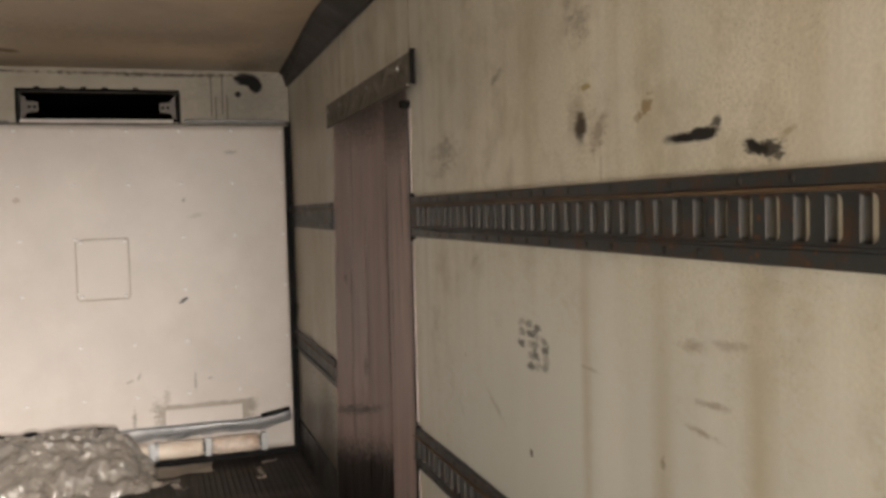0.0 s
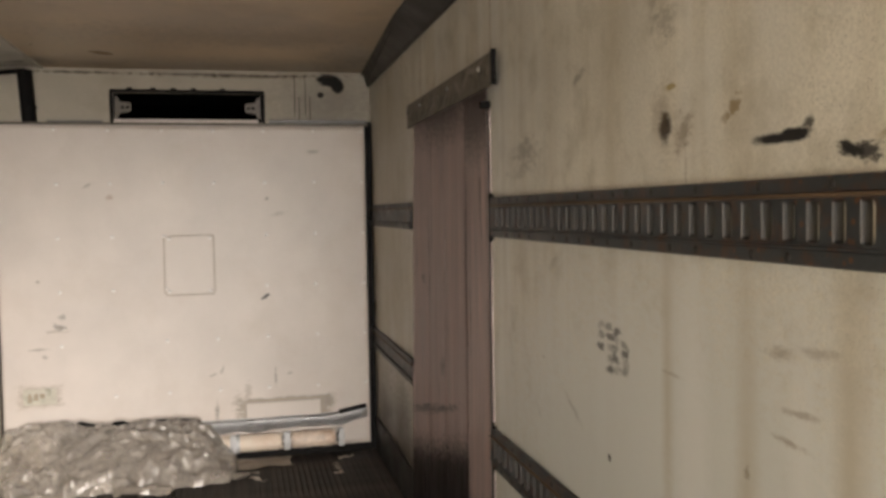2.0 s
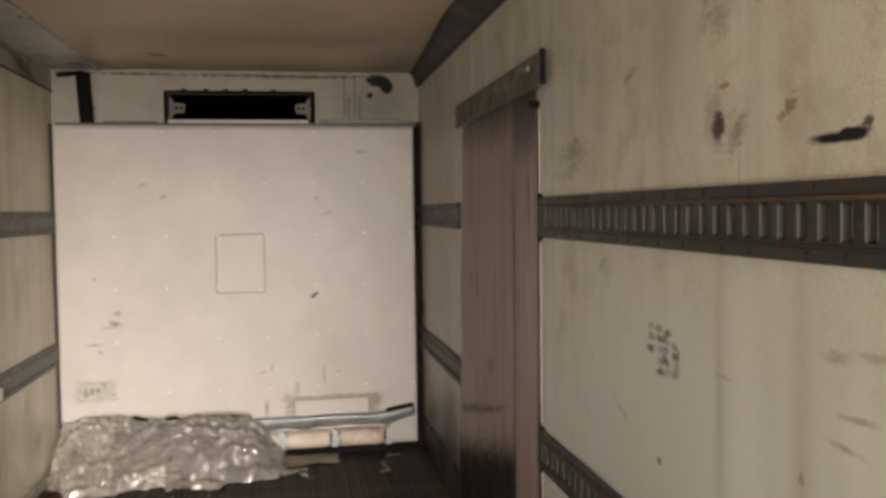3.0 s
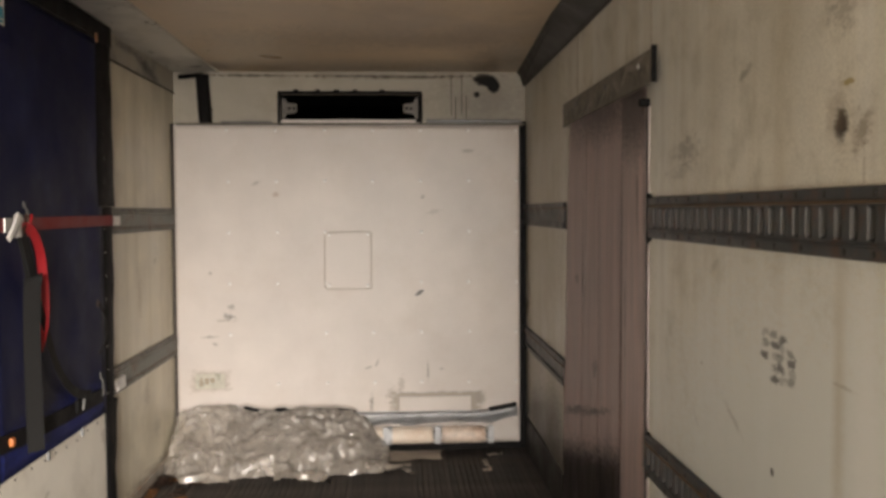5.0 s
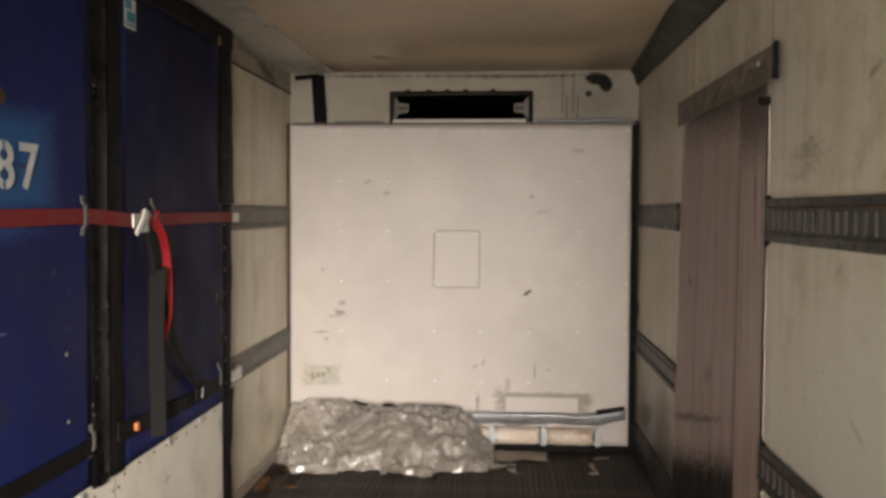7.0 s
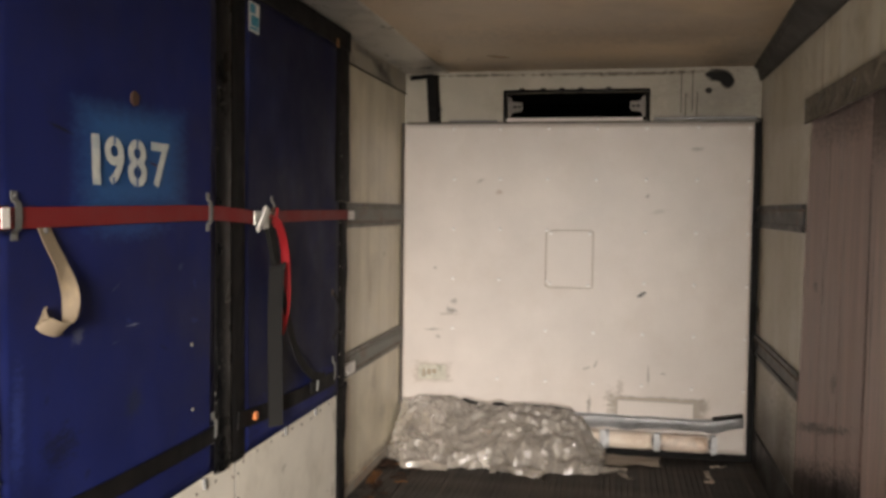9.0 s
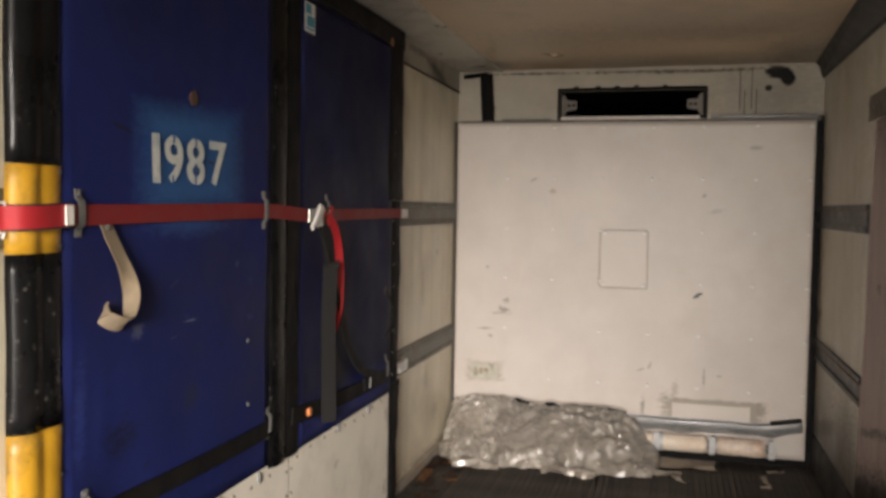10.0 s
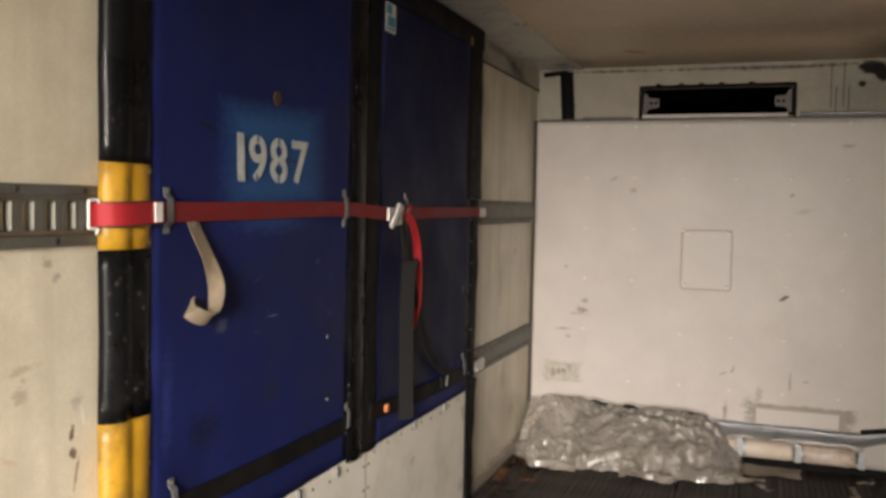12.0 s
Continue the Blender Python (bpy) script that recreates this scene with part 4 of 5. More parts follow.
part("header_lip", box(XR - 0.04, XR - 0.0265, 3.0, 4.55, 2.155, 2.166, 0.002), M_header, curtain)
part("header_backing", box(XR - 0.0262, XR - 0.001, 3.02, 4.54, 2.2, 2.262, 0.003), M_header, curtain)
part("header_end", box(XR - 0.038, XR - 0.018, 2.956, 2.9645, 2.158, 2.283, 0.002), M_black, curtain)
for y in (3.12, 3.62, 4.2, 4.52):
    bm = rod((XR - 0.036, y, 2.235), (XR - 0.044, y, 2.235), 0.008, 6)
    rod((XR - 0.0361, y, 2.235), (XR - 0.038, y, 2.235), 0.012, 14, bm)
    part("bolt", bm, M_galv if y < 3.2 else M_guide, curtain, "worn bolt head")
jamb = thing("door_edge_trim", "thin white edge trim down the door jamb", "trim strip")
part("upper_strip", box(XR - 0.006, XR - 0.0005, 3.097, 3.104, 1.78, 2.09, 0.003), M_white_trim, jamb)
part("middle_strip", box(XR - 0.006, XR - 0.0005, 3.097, 3.104, 0.925, 1.60, 0.003), M_white_trim, jamb)
part("lower_strip", box(XR - 0.006, XR - 0.0005, 3.097, 3.104, 0.0, 0.74, 0.003), M_white_trim, jamb)
part("joining_strip", box(XR - 0.012, XR - 0.0005, 3.0925, 3.1065, 1.6, 1.78, 0.003), M_black, jamb)
part("hook", box(XR - 0.04, XR - 0.002, 3.085, 3.112, 2.09, 2.118, 0.006), M_black, jamb, "small black hook")
for z in (1.765, 1.62, 0.905, 0.77):
    part("rubber_stop", box(XR - 0.018, XR - 0.0005, 3.066, 3.09, z - 0.011, z + 0.011, 0.004), M_black, jamb)

# ---------------------------------------------------------------- blue folding partition strapped to the left wall
XP = -1.49                     # its face
PB = XL + 0.021                # its back, against the tracks
part_thing = thing("partition", "dark blue padded partition with black borders strapped to the wall", "partition")


def sheet(name, y0, y1, z0, z1, mat, seed, label="", x_back=PB, puff=0.006):
    bm = bmesh.new()
    ny, nz = 26, 44
    g = []
    for j in range(nz + 1):
        z = z0 + (z1 - z0) * j / nz
        g.append([bm.verts.new((XP + puff * noise.noise((y0 + (y1 - y0) * i / ny * 1.6, z * 1.3, seed)) + puff * 0.35 * noise.noise((i * 0.7, z * 6, seed)), y0 + (y1 - y0) * i / ny, z)) for i in range(ny + 1)])
    for j in range(nz):
        for i in range(ny):
            bm.faces.new((g[j][i], g[j][i + 1], g[j + 1][i + 1], g[j + 1][i]))
    e = [q for q in bm.edges if q.is_boundary]
    ext = bmesh.ops.extrude_edge_only(bm, edges=e)
    for v in ext["geom"]:
        if isinstance(v, bmesh.types.BMVert):
            v.co.x = x_back
    return part(name, bm, mat, part_thing, label, smooth=False)


left_panel = sheet("fabric_panel", 1.862, 3.03, 0.715, 2.62, M_blue, 2.0, "dark blue fabric panel with a stencilled number")
right_panel = sheet("fabric_panel", 3.30, 4.49, 0.705, 2.585, M_blue_far, 6.0, "darker blue fabric panel")
for ob in (left_panel, right_panel):
    ob.data.polygons.foreach_set("use_smooth", [True] * len(ob.data.polygons))
part("top_border", box(PB, XP + 0.014, 3.295, 4.655, 2.575, 2.68, 0.01), M_black, part_thing, "black padded top border")
part("top_border", box(PB, XP + 0.014, 1.74, 3.03, 2.6, 2.68, 0.01), M_black, part_thing)


def stacked(name, y0, y1, z0, z1, xo, mat, wave, label="", n=50, seed=0.0):
    """An upright soft strip with a rounded face and a wavering edge."""
    bm = bmesh.new()
    rings = []
    for j in range(n + 1):
        z = z0 + (z1 - z0) * j / n
        w = wave * noise.noise((z * 2.1, seed, 0.5)) + wave * 0.4 * noise.noise((z * 7, seed, 2.5))
        yb = y1 + w
        ring = []
        for k in range(9):
            f = k / 8
            ring.append(bm.verts.new((XP - 0.004 + xo * math.sin(math.pi * f) ** 0.5 + 0.003 * noise.noise((f * 4, z * 4, seed)), y0 + (yb - y0) * f, z)))
        rings.append(ring + [bm.verts.new((PB + 0.002, yb, z)), bm.verts.new((PB + 0.002, y0, z))])
    for a, b in zip(rings, rings[1:]):
        for k in range(11):
            bm.faces.new((a[k], a[(k + 1) % 11], b[(k + 1) % 11], b[k]))
    bm.faces.new(rings[0])
    bm.faces.new(rings[-1])
    return part(name, bm, mat, part_thing, label, smooth=True)


stacked("hinge_strip", 3.03, 3.17, 0.7, 2.6, 0.016, M_black_gloss, 0.004, "glossy black folding strip between the leaves", seed=3)
stacked("hinge_strip", 3.172, 3.3, 0.7, 2.6, 0.012, M_black, 0.004, seed=8)
stacked("edge_seal", 4.485, 4.63, FZ, 0.74, 0.016, M_black, 0.07, seed=17)
stacked("edge_seal", 4.49, 4.625, 0.742, 1.75, 0.014, M_black, 0.045, "wavy black rubber edge seal", seed=11)
stacked("edge_seal", 4.415, 4.69, 1.752, 2.6, 0.014, M_black, 0.035, seed=11)
stitch = dome_mesh("stud", 0.0045, 0.003, M_galv)
for k in range(15):
    piece("stud", stitch, part_thing, Matrix.Translation((XP + 0.006, 4.505 + random.uniform(-0.006, 0.006), 0.8 + 0.12 * k)) @ TURN_L)
# corner bumper with yellow bands
def bumper(z0, z1, mat, label=""):
    bm = bmesh.new()
    prof = [(PB + 0.004, 1.705), (XP - 0.012, 1.71), (XP - 0.001, 1.722), (XP + 0.008, 1.738), (XP + 0.012, 1.756), (XP + 0.008, 1.772), (XP + 0.006, 1.784), (XP + 0.005, 1.79), (XP + 0.008, 1.8), (XP + 0.01, 1.82), (XP + 0.008, 1.845), (XP + 0.0, 1.862), (PB + 0.004, 1.862)]
    n = max(2, int((z1 - z0) / 0.04))
    rings = []
    for j in range(n + 1):
        z = z0 + (z1 - z0) * j / n
        rings.append([bm.verts.new((x + 0.0025 * noise.noise((z * 6, y * 40, 0)), y + 0.003 * noise.noise((z * 4, y * 20, 9)), z)) for x, y in prof])
    for a, b in zip(rings, rings[1:]):
        for k in range(len(prof)):
            bm.faces.new((a[k], a[(k + 1) % len(prof)], b[(k + 1) % len(prof)], b[k]))
    bm.faces.new(rings[0])
    bm.faces.new(rings[-1])
    part("bumper", bm, mat, part_thing, label, smooth=True)


bumper(1.592, 1.806, M_yellow, "scuffed yellow bumper band")
bumper(1.16, 1.59, M_black_gloss, "black bumper band")
bumper(1.808, 2.62, M_black_gloss)
bumper(0.72, 1.158, M_yellow, "scuffed yellow bumper band")
bumper(0.29, 0.718, M_black_gloss)
bumper(0.0, 0.288, M_yellow)
scr = dome_mesh("bolt", 0.009, 0.005, M_guide)
for z in (1.79, 1.607, 1.145, 1.03):
    piece("bolt", scr, part_thing, Matrix.Translation((XP + 0.004, 1.85, z)) @ TURN_L)
# cream kick panels below
part("kick_panel", box(PB, XP - 0.006, 1.864, 3.215, 0.0, 0.714, 0.003), M_lower, part_thing, "cream kick panel screwed on below the fabric")
part("kick_panel", box(PB, XP - 0.006, 3.22, 4.49, 0.0, 0.704, 0.003), M_lower, part_thing)
part("kick_seam", box(PB, XP - 0.0065, 3.2148, 3.2202, 0.0, 0.704), M_seam_dark, part_thing)
small = dome_mesh("screw", 0.006, 0.004, M_rust)
for k in range(19):
    y = 1.95 + 0.135 * k
    if abs(y - 3.2) > 0.05:
        piece("screw", small, part_thing, Matrix.Translation((XP - 0.006, y + random.uniform(-0.02, 0.02), 0.672 + random.uniform(-0.012, 0.012))) @ TURN_L)
for k in range(7):
    for y in (3.195, 3.243):
        piece("screw", small, part_thing, Matrix.Translation((XP - 0.006, y, 0.64 - 0.1 * k)) @ TURN_L)
for k, y in enumerate((2.66, 2.95, 3.75, 4.15)):
    bm = box(XP - 0.012, XP + 0.004, y - 0.008, y + 0.008, 0.668, 0.708, 0.003)
    part("hasp", bm, M_alu_dark, part_thing)
# rubber bands near the lower edge
part("lower_band", ribbon([(XP + 0.008, 1.92, 0.875), (XP + 0.012, 2.4, 0.868), (XP + 0.012, 2.8, 0.865), (XP + 0.008, 3.02, 0.865)], 0.062, 0.006), M_black, part_thing, "black rubber band bolted at both ends")
part("lower_band", ribbon([(XP + 0.016, 3.2, 0.866), (XP + 0.01, 3.5, 0.84), (XP + 0.012, 4.0, 0.822), (XP + 0.008, 4.42, 0.81)], 0.07, 0.006), M_black, part_thing)
guide_bolt = dome_mesh("bolt", 0.005, 0.003, M_guide)


def guide(y, z, half, w=0.014):
    """A bowed metal strap guide with a bolt at each end."""
    bm = ribbon([(XP + 0.004, y, z - half), (XP + 0.006, y, z - half * 0.62), (XP + 0.0165, y, z - half * 0.45), (XP + 0.0165, y, z + half * 0.45), (XP + 0.006, y, z + half * 0.62), (XP + 0.004, y, z + half)], w * 1.7, 0.003, (0, 1, 0), 4)
    g = part("strap_guide", bm, M_guide, part_thing, "dull metal strap guide")
    for s in (-1, 1):
        piece("bolt", guide_bolt, g, Matrix.Translation((XP + 0.007, y, z + s * half * 0.82)) @ TURN_L)


guide(1.92, 1.689, 0.062)
guide(2.965, 1.697, 0.07)
guide(3.56, 1.70, 0.066, 0.011)
guide(3.005, 0.885, 0.06, 0.012)
guide(1.943, 0.9, 0.06, 0.014)
guide(4.4, 0.85, 0.075, 0.012)
for y, z in ((2.846, 1.225), (2.852, 0.991), (2.477, 2.04)):
    piece("bolt", scr, part_thing, Matrix.Translation((XP + 0.002, y, z)) @ TURN_L)
part("ring_plate", rod((XP + 0.001, 2.477, 2.05), (XP + 0.007, 2.477, 2.05), 0.024, 18, bevel=0.002), M_rust, part_thing, "rusty eye plate")
part("corner_tab", box(XP + 0.012, XP + 0.02, 4.4, 4.43, 2.56, 2.605, 0.004), M_tabbrown, part_thing, "small rusty orange tab")
part("orange_clip", box(XP + 0.014, XP + 0.03, 3.342, 3.372, 0.835, 0.868, 0.007), M_orange, part_thing, "orange plastic clip")
part("pull_loop", ribbon([(XP + 0.006, 4.4, 1.27), (XP + 0.03, 4.41, 1.2), (XP + 0.035, 4.405, 1.1), (XP + 0.006, 4.39, 1.02)], 0.025, 0.003, (0, 1, 0)), M_dkweb, part_thing, "dark pull loop")
lab = part("sticker", box(XP + 0.0145, XP + 0.0155, 3.296, 3.4, 2.425, 2.545), M_whitetag, part_thing, "white and teal sticker")
for z0, z1, y0, y1 in ((2.5, 2.538, 3.305, 3.36), (2.45, 2.492, 3.315, 3.392), (2.435, 2.444, 3.305, 3.39)):
    part("print_bar", box(XP + 0.0157, XP + 0.0165, y0, y1, z0, z1), M_teal, lab)

# stencilled number
def digit(ch, y, z, height, wide):
    cu = bpy.data.curves.new("digit", "FONT")
    cu.body, cu.size, cu.extrude, cu.offset = ch, 1.0, 0.0, 0.022
    ob = bpy.data.objects.new("digit", cu)
    scene.collection.objects.link(ob)
    me = bpy.data.meshes.new_from_object(ob.evaluated_get(bpy.context.evaluated_depsgraph_get()))
    bpy.data.objects.remove(ob)
    co = np.array([v.co for v in me.vertices])
    lo, hi = co.min(0), co.max(0)
    for v in me.vertices:
        u, w = (v.co.x - lo[0]) / (hi[0] - lo[0]), (v.co.y - lo[1]) / (hi[1] - lo[1])
        v.co = (XP + 0.0085, y + wide * u - 0.006 * (w - 0.5), z + height * w)
    me.materials.append(M_stencil)
    out = new("digit", me)
    out.parent = left_panel
    return out


for ch, y, wd in (("1", 2.243, 0.04), ("9", 2.308, 0.1), ("8", 2.428, 0.108), ("7", 2.566, 0.114)):
    digit(ch, y, 1.777, 0.146, wd)
for y, z0, z1 in ((2.482, 1.86, 1.925), (2.482, 1.775, 1.845), (2.358, 1.9, 1.925), (2.352, 1.775, 1.802)):
    part("stencil_gap", box(XP + 0.0087, XP + 0.0092, y - 0.005, y + 0.005, z0, z1), M_patchblue, left_panel)

# ---------------------------------------------------------------- red lashing strap
strap = thing("lashing_strap", "red ratchet lashing strap drawn tight across the partition", "strap")
SX = XP + 0.008
part("webbing", ribbon([(SX + 0.005, 1.76, 1.684), (SX + 0.004, 1.93, 1.684), (SX + 0.003, 2.45, 1.69), (SX + 0.003, 2.95, 1.694), (SX + 0.012, 3.2, 1.683), (SX + 0.014, 3.36, 1.672)], 0.054, 0.003), M_red_dark, strap)
part("short_end", ribbon([(XL + 0.03, 1.672, 1.677), (XP - 0.018, 1.69, 1.678), (XP + 0.012, 1.712, 1.679), (XP + 0.024, 1.756, 1.68), (XP + 0.024, 1.82, 1.683), (XP + 0.022, 1.875, 1.685)], 0.056, 0.004), M_red, strap, "bright red sewn end loop")
for dz in (-0.0295, 0.0295):
    part("sewn_edge", ribbon([(XP - 0.017, 1.696, 1.678 + dz), (XP + 0.013, 1.712, 1.679 + dz), (XP + 0.025, 1.756, 1.68 + dz), (XP + 0.025, 1.82, 1.683 + dz), (XP + 0.023, 1.875, 1.685 + dz)], 0.004, 0.005), M_edge, strap)
part("white_tag", ribbon([(XP + 0.0275, 1.845, 1.684), (XP + 0.026, 1.875, 1.685)], 0.05, 0.004, steps=2), M_whitetag, strap, "white vinyl label tag")
hook = bmesh.new()
for a, b in (((XL + 0.03, 1.668, 1.645), (XL + 0.03, 1.668, 1.712)), ((XL + 0.03, 1.668, 1.712), (XL + 0.034, 1.695, 1.714)), ((XL + 0.034, 1.695, 1.714), (XL + 0.036, 1.70, 1.703)), ((XL + 0.03, 1.668, 1.645), (XL + 0.034, 1.695, 1.643)), ((XL + 0.034, 1.695, 1.643), (XL + 0.034, 1.69, 1.63))):
    rod(a, b, 0.0034, 8, hook)
box(XL + 0.012, XL + 0.02, 1.656, 1.67, 1.645, 1.712, 0.002, hook)
part("end_fitting", hook, M_whitetag, strap, "white coated wire end fitting")
part("far_webbing", ribbon([(SX + 0.016, 3.5, 1.675), (SX + 0.008, 3.8, 1.678), (SX + 0.004, 4.3, 1.68), (SX + 0.002, 4.6, 1.68), (XL + 0.03, 4.72, 1.675)], 0.052, 0.003), M_red_dark, strap)
part("far_fitting", box(XL + 0.03, XL + 0.05, 4.665, 4.8, 1.652, 1.703, 0.004), M_whitetag, strap, "white end fitting in the track")
# ratchet
rat = part("ratchet", box(SX + 0.008, SX + 0.02, 3.33, 3.58, 1.645, 1.702, 0.004), M_galv, strap, "plated steel ratchet buckle with a white handle")
rat_h = ribbon([(SX + 0.03, 3.335, 1.622), (SX + 0.034, 3.38, 1.67), (SX + 0.03, 3.425, 1.715)], 0.022, 0.01, (0, 1, 0), 4)
part("handle", rat_h, M_whitetag, rat, "white handle")
for k in range(3):
    y = 3.43 + 0.05 * k
    part("side_plate", ribbon([(SX + 0.026, y - 0.03, 1.628), (SX + 0.03, y, 1.67), (SX + 0.026, y + 0.03, 1.712)], 0.014, 0.008, (0, 1, 0), 3), (M_alu, M_rust, M_red)[k], rat)
part("spindle", rod((SX + 0.024, 3.43, 1.63), (SX + 0.024, 3.43, 1.715), 0.014, 12), M_galv, rat)
# tails
part("red_tail", ribbon([(SX + 0.025, 3.46, 1.668), (SX + 0.035, 3.53, 1.65), (SX + 0.035, 3.6, 1.57), (SX + 0.03, 3.645, 1.43), (SX + 0.028, 3.65, 1.28), (SX + 0.022, 3.6, 1.16)], 0.038, 0.003, [(0.3, 0.2, 1), (0.4, 0.8, 0.5), (0.5, 0.8, 0.2), (0.7, 0.5, 0), (0.6, 0.6, 0), (0.4, 0.8, 0)]), M_red, strap, "bright red loose strap tail")
part("inner_tail", ribbon([(SX + 0.014, 3.46, 1.66), (SX + 0.022, 3.5, 1.58), (SX + 0.02, 3.55, 1.45), (SX + 0.016, 3.57, 1.36)], 0.045, 0.003, (0.5, 0.8, 0)), M_dkweb, strap)

band_strap = thing("dark_strap", "charcoal webbing strap hanging loose over the partition", "strap")
part("hanging_length", ribbon([(SX + 0.036, 3.55, 1.46), (SX + 0.05, 3.49, 1.445), (SX + 0.048, 3.475, 1.25), (SX + 0.046, 3.485, 1.0), (SX + 0.044, 3.5, 0.775)], 0.066, 0.005, [(0.5, 0.8, 0.5), (0.7, 0.7, 0.1), (0.7, 0.7, 0), (0.7, 0.7, 0), (0.7, 0.7, 0)]), M_dkweb, band_strap)
part("slack_length", ribbon([(SX + 0.03, 3.455, 1.63), (SX + 0.034, 3.5, 1.54), (SX + 0.033, 3.55, 1.43), (SX + 0.03, 3.66, 1.24), (SX + 0.024, 3.77, 1.08), (SX + 0.02, 3.9, 0.965), (SX + 0.016, 4.05, 0.89), (SX + 0.012, 4.22, 0.85)], 0.046, 0.004, [(0, 1, 0.2), (0, 1, 0.2), (0, 1, 0.2), (0, 1, 0.2), (0, 1, 0.5), (0, 0.7, 0.9), (0, 0.3, 1), (0, 0, 1)]), M_dkweb, band_strap)
bk = part("buckle", box(SX + 0.004, SX + 0.022, 4.02, 4.12, 0.805, 0.865, 0.006), M_black, band_strap, "black buckle with a worn metal bar")
part("bar", rod((SX + 0.026, 4.07, 0.81), (SX + 0.026, 4.085, 0.86), 0.005, 8), M_guide, bk)

pull = thing("pull_strap", "beige cotton pull strap twisted and hanging from a bolt", "strap")
part("webbing", ribbon([(XP + 0.008, 2.02, 1.675), (XP + 0.014, 2.045, 1.62), (XP + 0.024, 2.082, 1.55), (XP + 0.03, 2.108, 1.48), (XP + 0.034, 2.102, 1.425), (XP + 0.042, 2.075, 1.392), (XP + 0.036, 2.04, 1.39), (XP + 0.016, 2.012, 1.41), (XP + 0.006, 2.03, 1.44)],
                       0.046, 0.003, [(0, 1, 0.1), (0, 1, 0.1), (0.1, 1, 0.25), (0.7, 0.7, 0.2), (1, 0.2, 0.3), (0.8, 0.2, 0.8), (0.5, 0.1, 0.9), (0.3, 0.2, 0.9), (0.2, 0.2, 0.9)]), M_beige, pull)
bm = rod((XP + 0.004, 2.032, 1.65), (XP + 0.017, 2.032, 1.65), 0.009, 12, bevel=0.003)
part("bolt", bm, M_guide, pull)

low_hook = thing("track_fitting", "white end fitting hooked in the low track", "fitting")
part("body", box(XL + 0.026, XL + 0.05, 4.7, 4.84, 0.765, 0.83, 0.006), M_whitetag, low_hook)
part("lug", box(XL + 0.018, XL + 0.05, 4.66, 4.74, 0.79, 0.83, 0.006), M_whitetag, low_hook)

# ---------------------------------------------------------------- crumpled film and litter
def ridge(p):
    return 1 - abs(noise.noise(p)) * 2


def film_fold(xa, xb, yc, depth, height, seed, nx, ny, crease):
    """A crumpled layer of stretch film: a low slope with a ragged skirt, thrown into long sharp creases."""
    rnd = random.Random(int(seed * 10))
    bm = bmesh.new()
    g = []
    for i in range(nx + 1):
        fx = i / nx
        x = xa + (xb - xa) * fx
        end = min(1, fx * 9) ** 0.6 * min(1, (1 - fx) * 13) ** 0.6
        hh = height(fx) * (0.3 + 0.7 * end) * (1 + 0.18 * noise.noise((x * 3.6, seed, 4)))
        dd = depth * (0.62 + 0.38 * end) * (1 + 0.26 * noise.noise((x * 2.9, seed, 8)) + 0.16 * noise.noise((x * 9, seed, 9)))
        row = []
        for j in range(ny + 1):
            fy = j / ny
            s = fy * 0.62
            wx, wy = noise.noise((x * 2.3, s * 2.3, seed + 20)), noise.noise((x * 2.3, s * 2.3, seed + 30))
            q, w = x * 3.4 + s * 2.2 + 1.1 * wx, s * 3.4 - x * 1.9 + 1.1 * wy
            c = 0.5 * ridge((q, w, seed)) + 0.32 * ridge((q * 2.1 + wy, w * 2.0 - q * 0.8, seed + 3)) + 0.22 * ridge((q * 4.2 + wx, w * 3.6 + q, seed + 5))
            d = crease * (c - 0.35) * min(1, fy * 6 + 0.12) * (0.3 + 0.7 * end)
            jx, jy, jz = (rnd.uniform(-0.006, 0.006) for k in range(3))
            rise = 0.1 * min(1, fy * 12) ** 0.5 + 0.9 * (1 - (1 - fy) ** 1.7)
            row.append(bm.verts.new((x + 0.7 * d * wx + jx * end, yc - dd * (1 - fy) - 0.75 * d + jy, FZ + max(0.002, hh * rise + 0.6 * d + jz * min(1, fy * 8)))))
        g.append(row)
    for i in range(nx):
        for j in range(ny):
            a, b, c, e = g[i][j], g[i + 1][j], g[i + 1][j + 1], g[i][j + 1]
            for tri in (((a, b, c), (a, c, e)) if rnd.random() < 0.5 else ((a, b, e), (b, c, e))):
                bm.faces.new(tri)
    return bm


wrap = thing("film_heap", "crumpled heap of clear stretch film on the floor", "plastic film")
for args in ((-1.53, -0.14, 6.0, 0.46, lambda f: 0.352 - 0.075 * f, 1.7, 96, 40, 0.1),
             (-1.5, -0.62, 5.93, 0.44, lambda f: 0.2 - 0.04 * f, 7.1, 68, 34, 0.1),
             (-0.9, -0.06, 5.95, 0.4, lambda f: 0.19 - 0.08 * f, 9.4, 58, 30, 0.09),
             (-1.53, -1.12, 5.98, 0.36, lambda f: 0.31, 12.3, 32, 30, 0.1)):
    part("sheet", film_fold(*args), M_film, wrap, smooth=True)


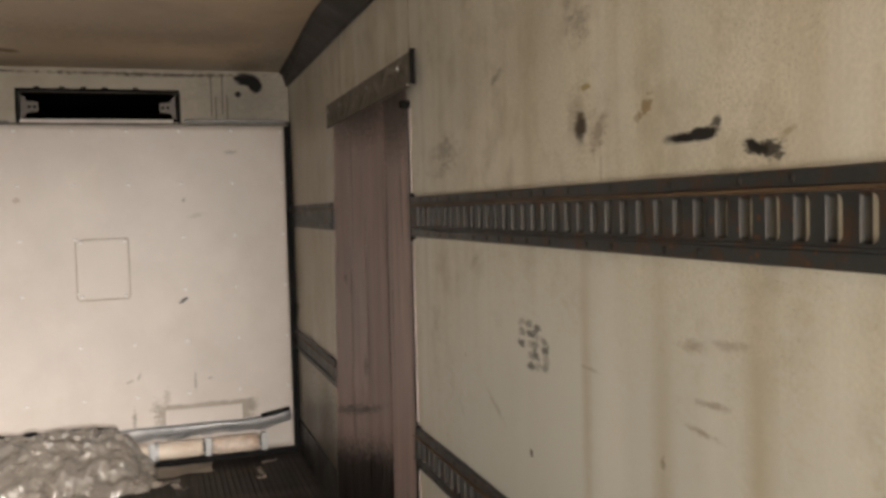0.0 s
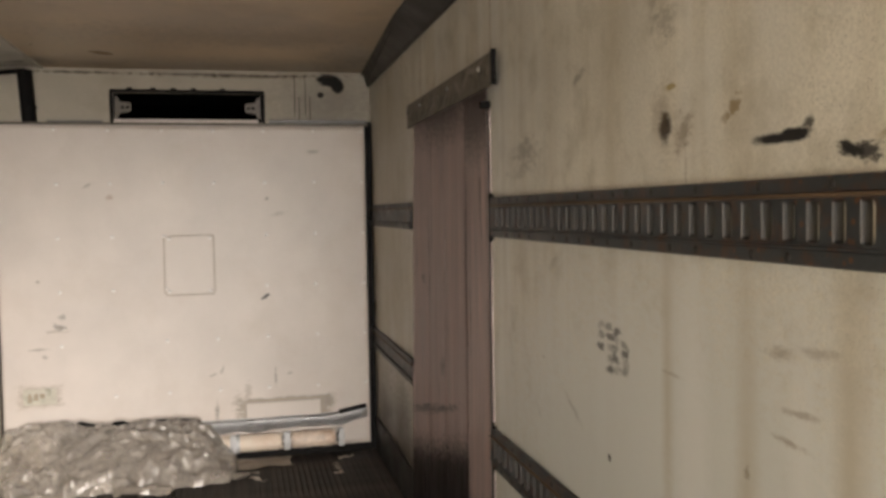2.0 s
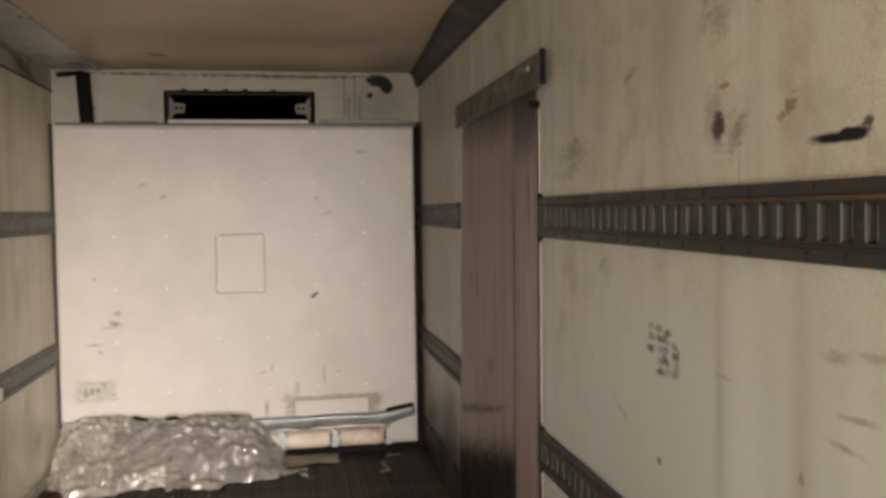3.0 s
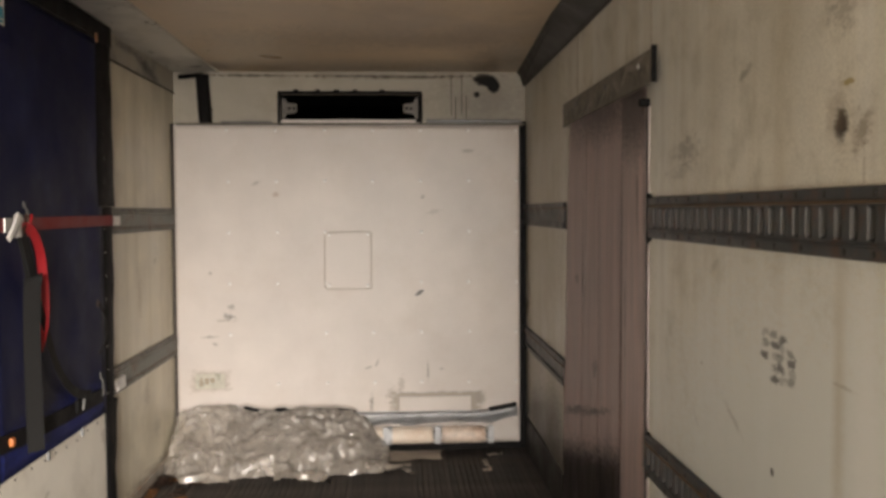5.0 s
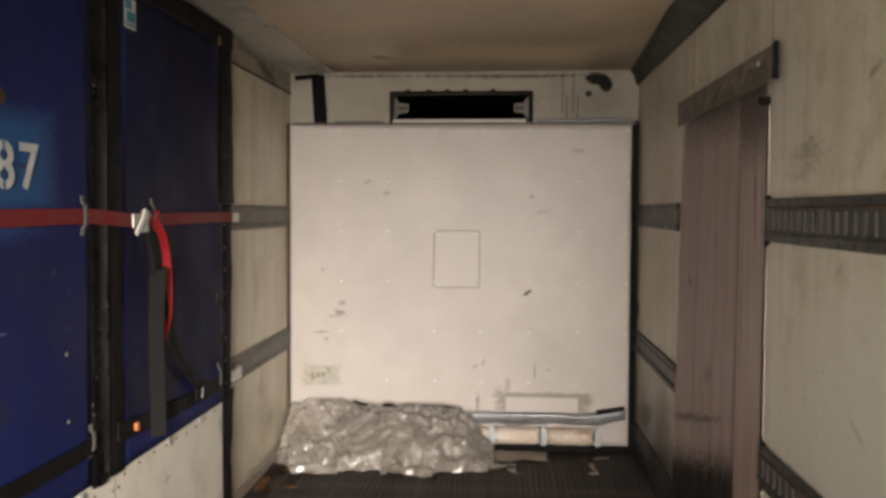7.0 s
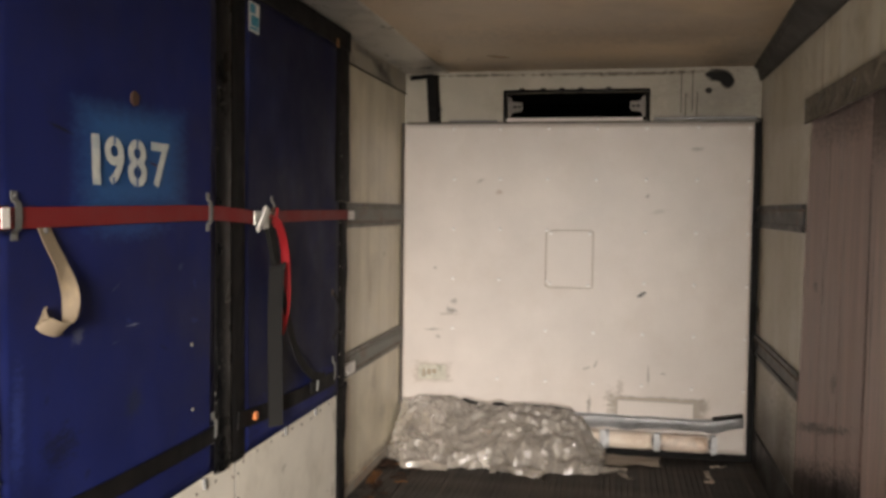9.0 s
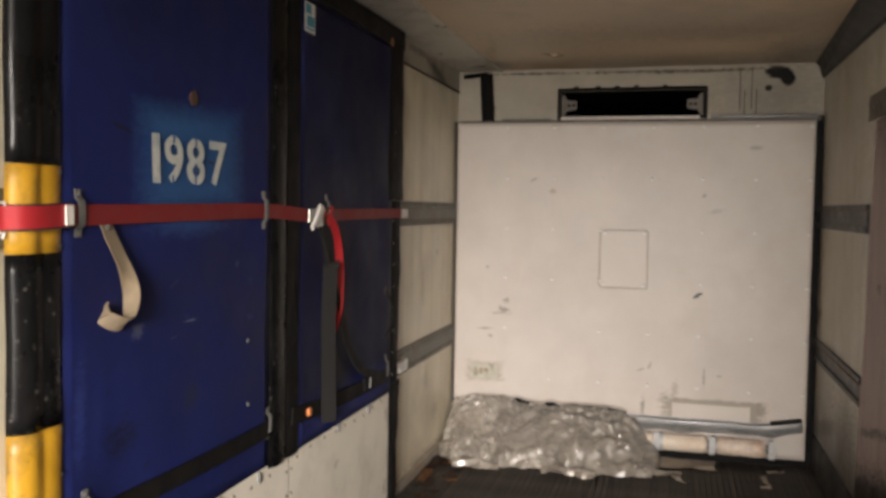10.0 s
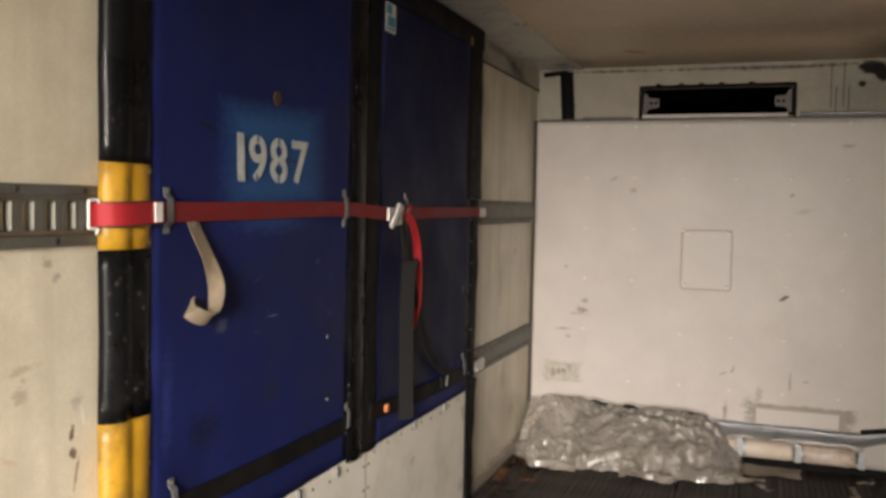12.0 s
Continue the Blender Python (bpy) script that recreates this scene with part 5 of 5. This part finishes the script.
def scrap(name, label, mat, cx, cy, sx, sy, turn, seed, thick=0.003, curl=0.02, group="litter on the floor"):
    bm = bmesh.new()
    n = 8
    g = []
    for j in range(n + 1):
        row = []
        for i in range(n + 1):
            u, v = i / n - 0.5, j / n - 0.5
            u += 0.08 * noise.noise((u * 3, v * 3, seed)) * (abs(u) > 0.4)
            row.append(bm.verts.new((u * sx, v * sy * (1 + 0.4 * noise.noise((u * 5, seed, 1))), thick + curl * max(0, noise.noise((u * 2.5, v * 2.5, seed + 4)) + 0.15))))
        g.append(row)
    for j in range(n):
        for i in range(n):
            bm.faces.new((g[j][i], g[j][i + 1], g[j + 1][i + 1], g[j + 1][i]))
    bmesh.ops.solidify(bm, geom=bm.faces[:], thickness=thick)
    bmesh.ops.rotate(bm, cent=(0, 0, 0), matrix=Matrix.Rotation(radians(turn), 3, "Z"), verts=bm.verts)
    bmesh.ops.translate(bm, vec=(cx, cy, FZ), verts=bm.verts)
    return tagged(part(name, bm, mat), label, "litter", group)


scrap("cardboard_scrap", "flat torn cardboard lying under the lagged pipe", M_card, 0.08, 5.89, 0.42, 0.2, 6, 1.0, 0.004, 0.04)
scrap("cardboard_scrap", "small torn cardboard strip by the film heap", M_card, -0.12, 5.86, 0.12, 0.05, 20, 3.0)
scrap("film_scrap", "thin loose strand of clear film", M_film, 0.06, 5.55, 0.16, 0.03, -50, 5.0, 0.002, 0.03)
scrap("film_scrap", "thin loose strand of clear film", M_film, -0.02, 5.68, 0.2, 0.035, 8, 6.0, 0.002, 0.03)
scrap("film_scrap", "loose flap of clear film by the heap", M_film, -0.14, 5.62, 0.3, 0.12, 12, 31.0, 0.002, 0.08)
scrap("film_scrap", "loose flap of clear film by the heap", M_film, -0.62, 5.46, 0.34, 0.1, -6, 33.0, 0.002, 0.08)
scrap("film_scrap", "loose flap of clear film by the heap", M_film, -1.22, 5.45, 0.3, 0.1, 5, 35.0, 0.002, 0.08)
scrap("paper_scrap", "curled pale paper scrap", M_card, 0.575, 5.7, 0.03, 0.17, 8, 7.0, 0.002, 0.03)
scrap("paper_scrap", "curled pale paper scrap", M_card, 0.66, 5.9, 0.11, 0.02, 20, 8.0, 0.002, 0.03)
scrap("paper_scrap", "small rust-coloured paper scrap", M_copper, 0.57, 5.56, 0.06, 0.05, 0, 9.0, 0.002, 0.02)
scrap("orange_scrap", "small orange plastic scrap beside the film", M_orange, -0.235, 5.66, 0.05, 0.03, 20, 11.0, 0.006, 0.02)
scrap("dirt_scrap", "rusty flake of debris at the wall's foot", M_rust, -1.46, 5.45, 0.1, 0.2, 10, 12.0, 0.004, 0.03)
scrap("dirt_scrap", "rusty flake of debris at the wall's foot", M_tabbrown, -1.47, 5.15, 0.06, 0.25, 5, 13.0, 0.004, 0.03)
scrap("dirt_scrap", "rusty flake of debris at the wall's foot", M_rust, -1.3, 5.52, 0.12, 0.05, 15, 14.0, 0.004, 0.02)
scrap("wood_splinter", "thin pale wood splinter on the floor", M_card, -0.45, 5.45, 0.015, 0.22, 12, 15.0, 0.004, 0.0)
bits = random.Random(8)
for k in range(26):
    scrap("dirt_scrap", "small rusty flake of debris on the floor by the wall", bits.choice((M_rust, M_rust, M_tabbrown, M_mottled_black)), bits.uniform(-1.5, -1.25), bits.uniform(4.75, 5.6), bits.uniform(0.02, 0.06), bits.uniform(0.03, 0.1), bits.uniform(0, 180), 20.0 + k, 0.004, 0.015)
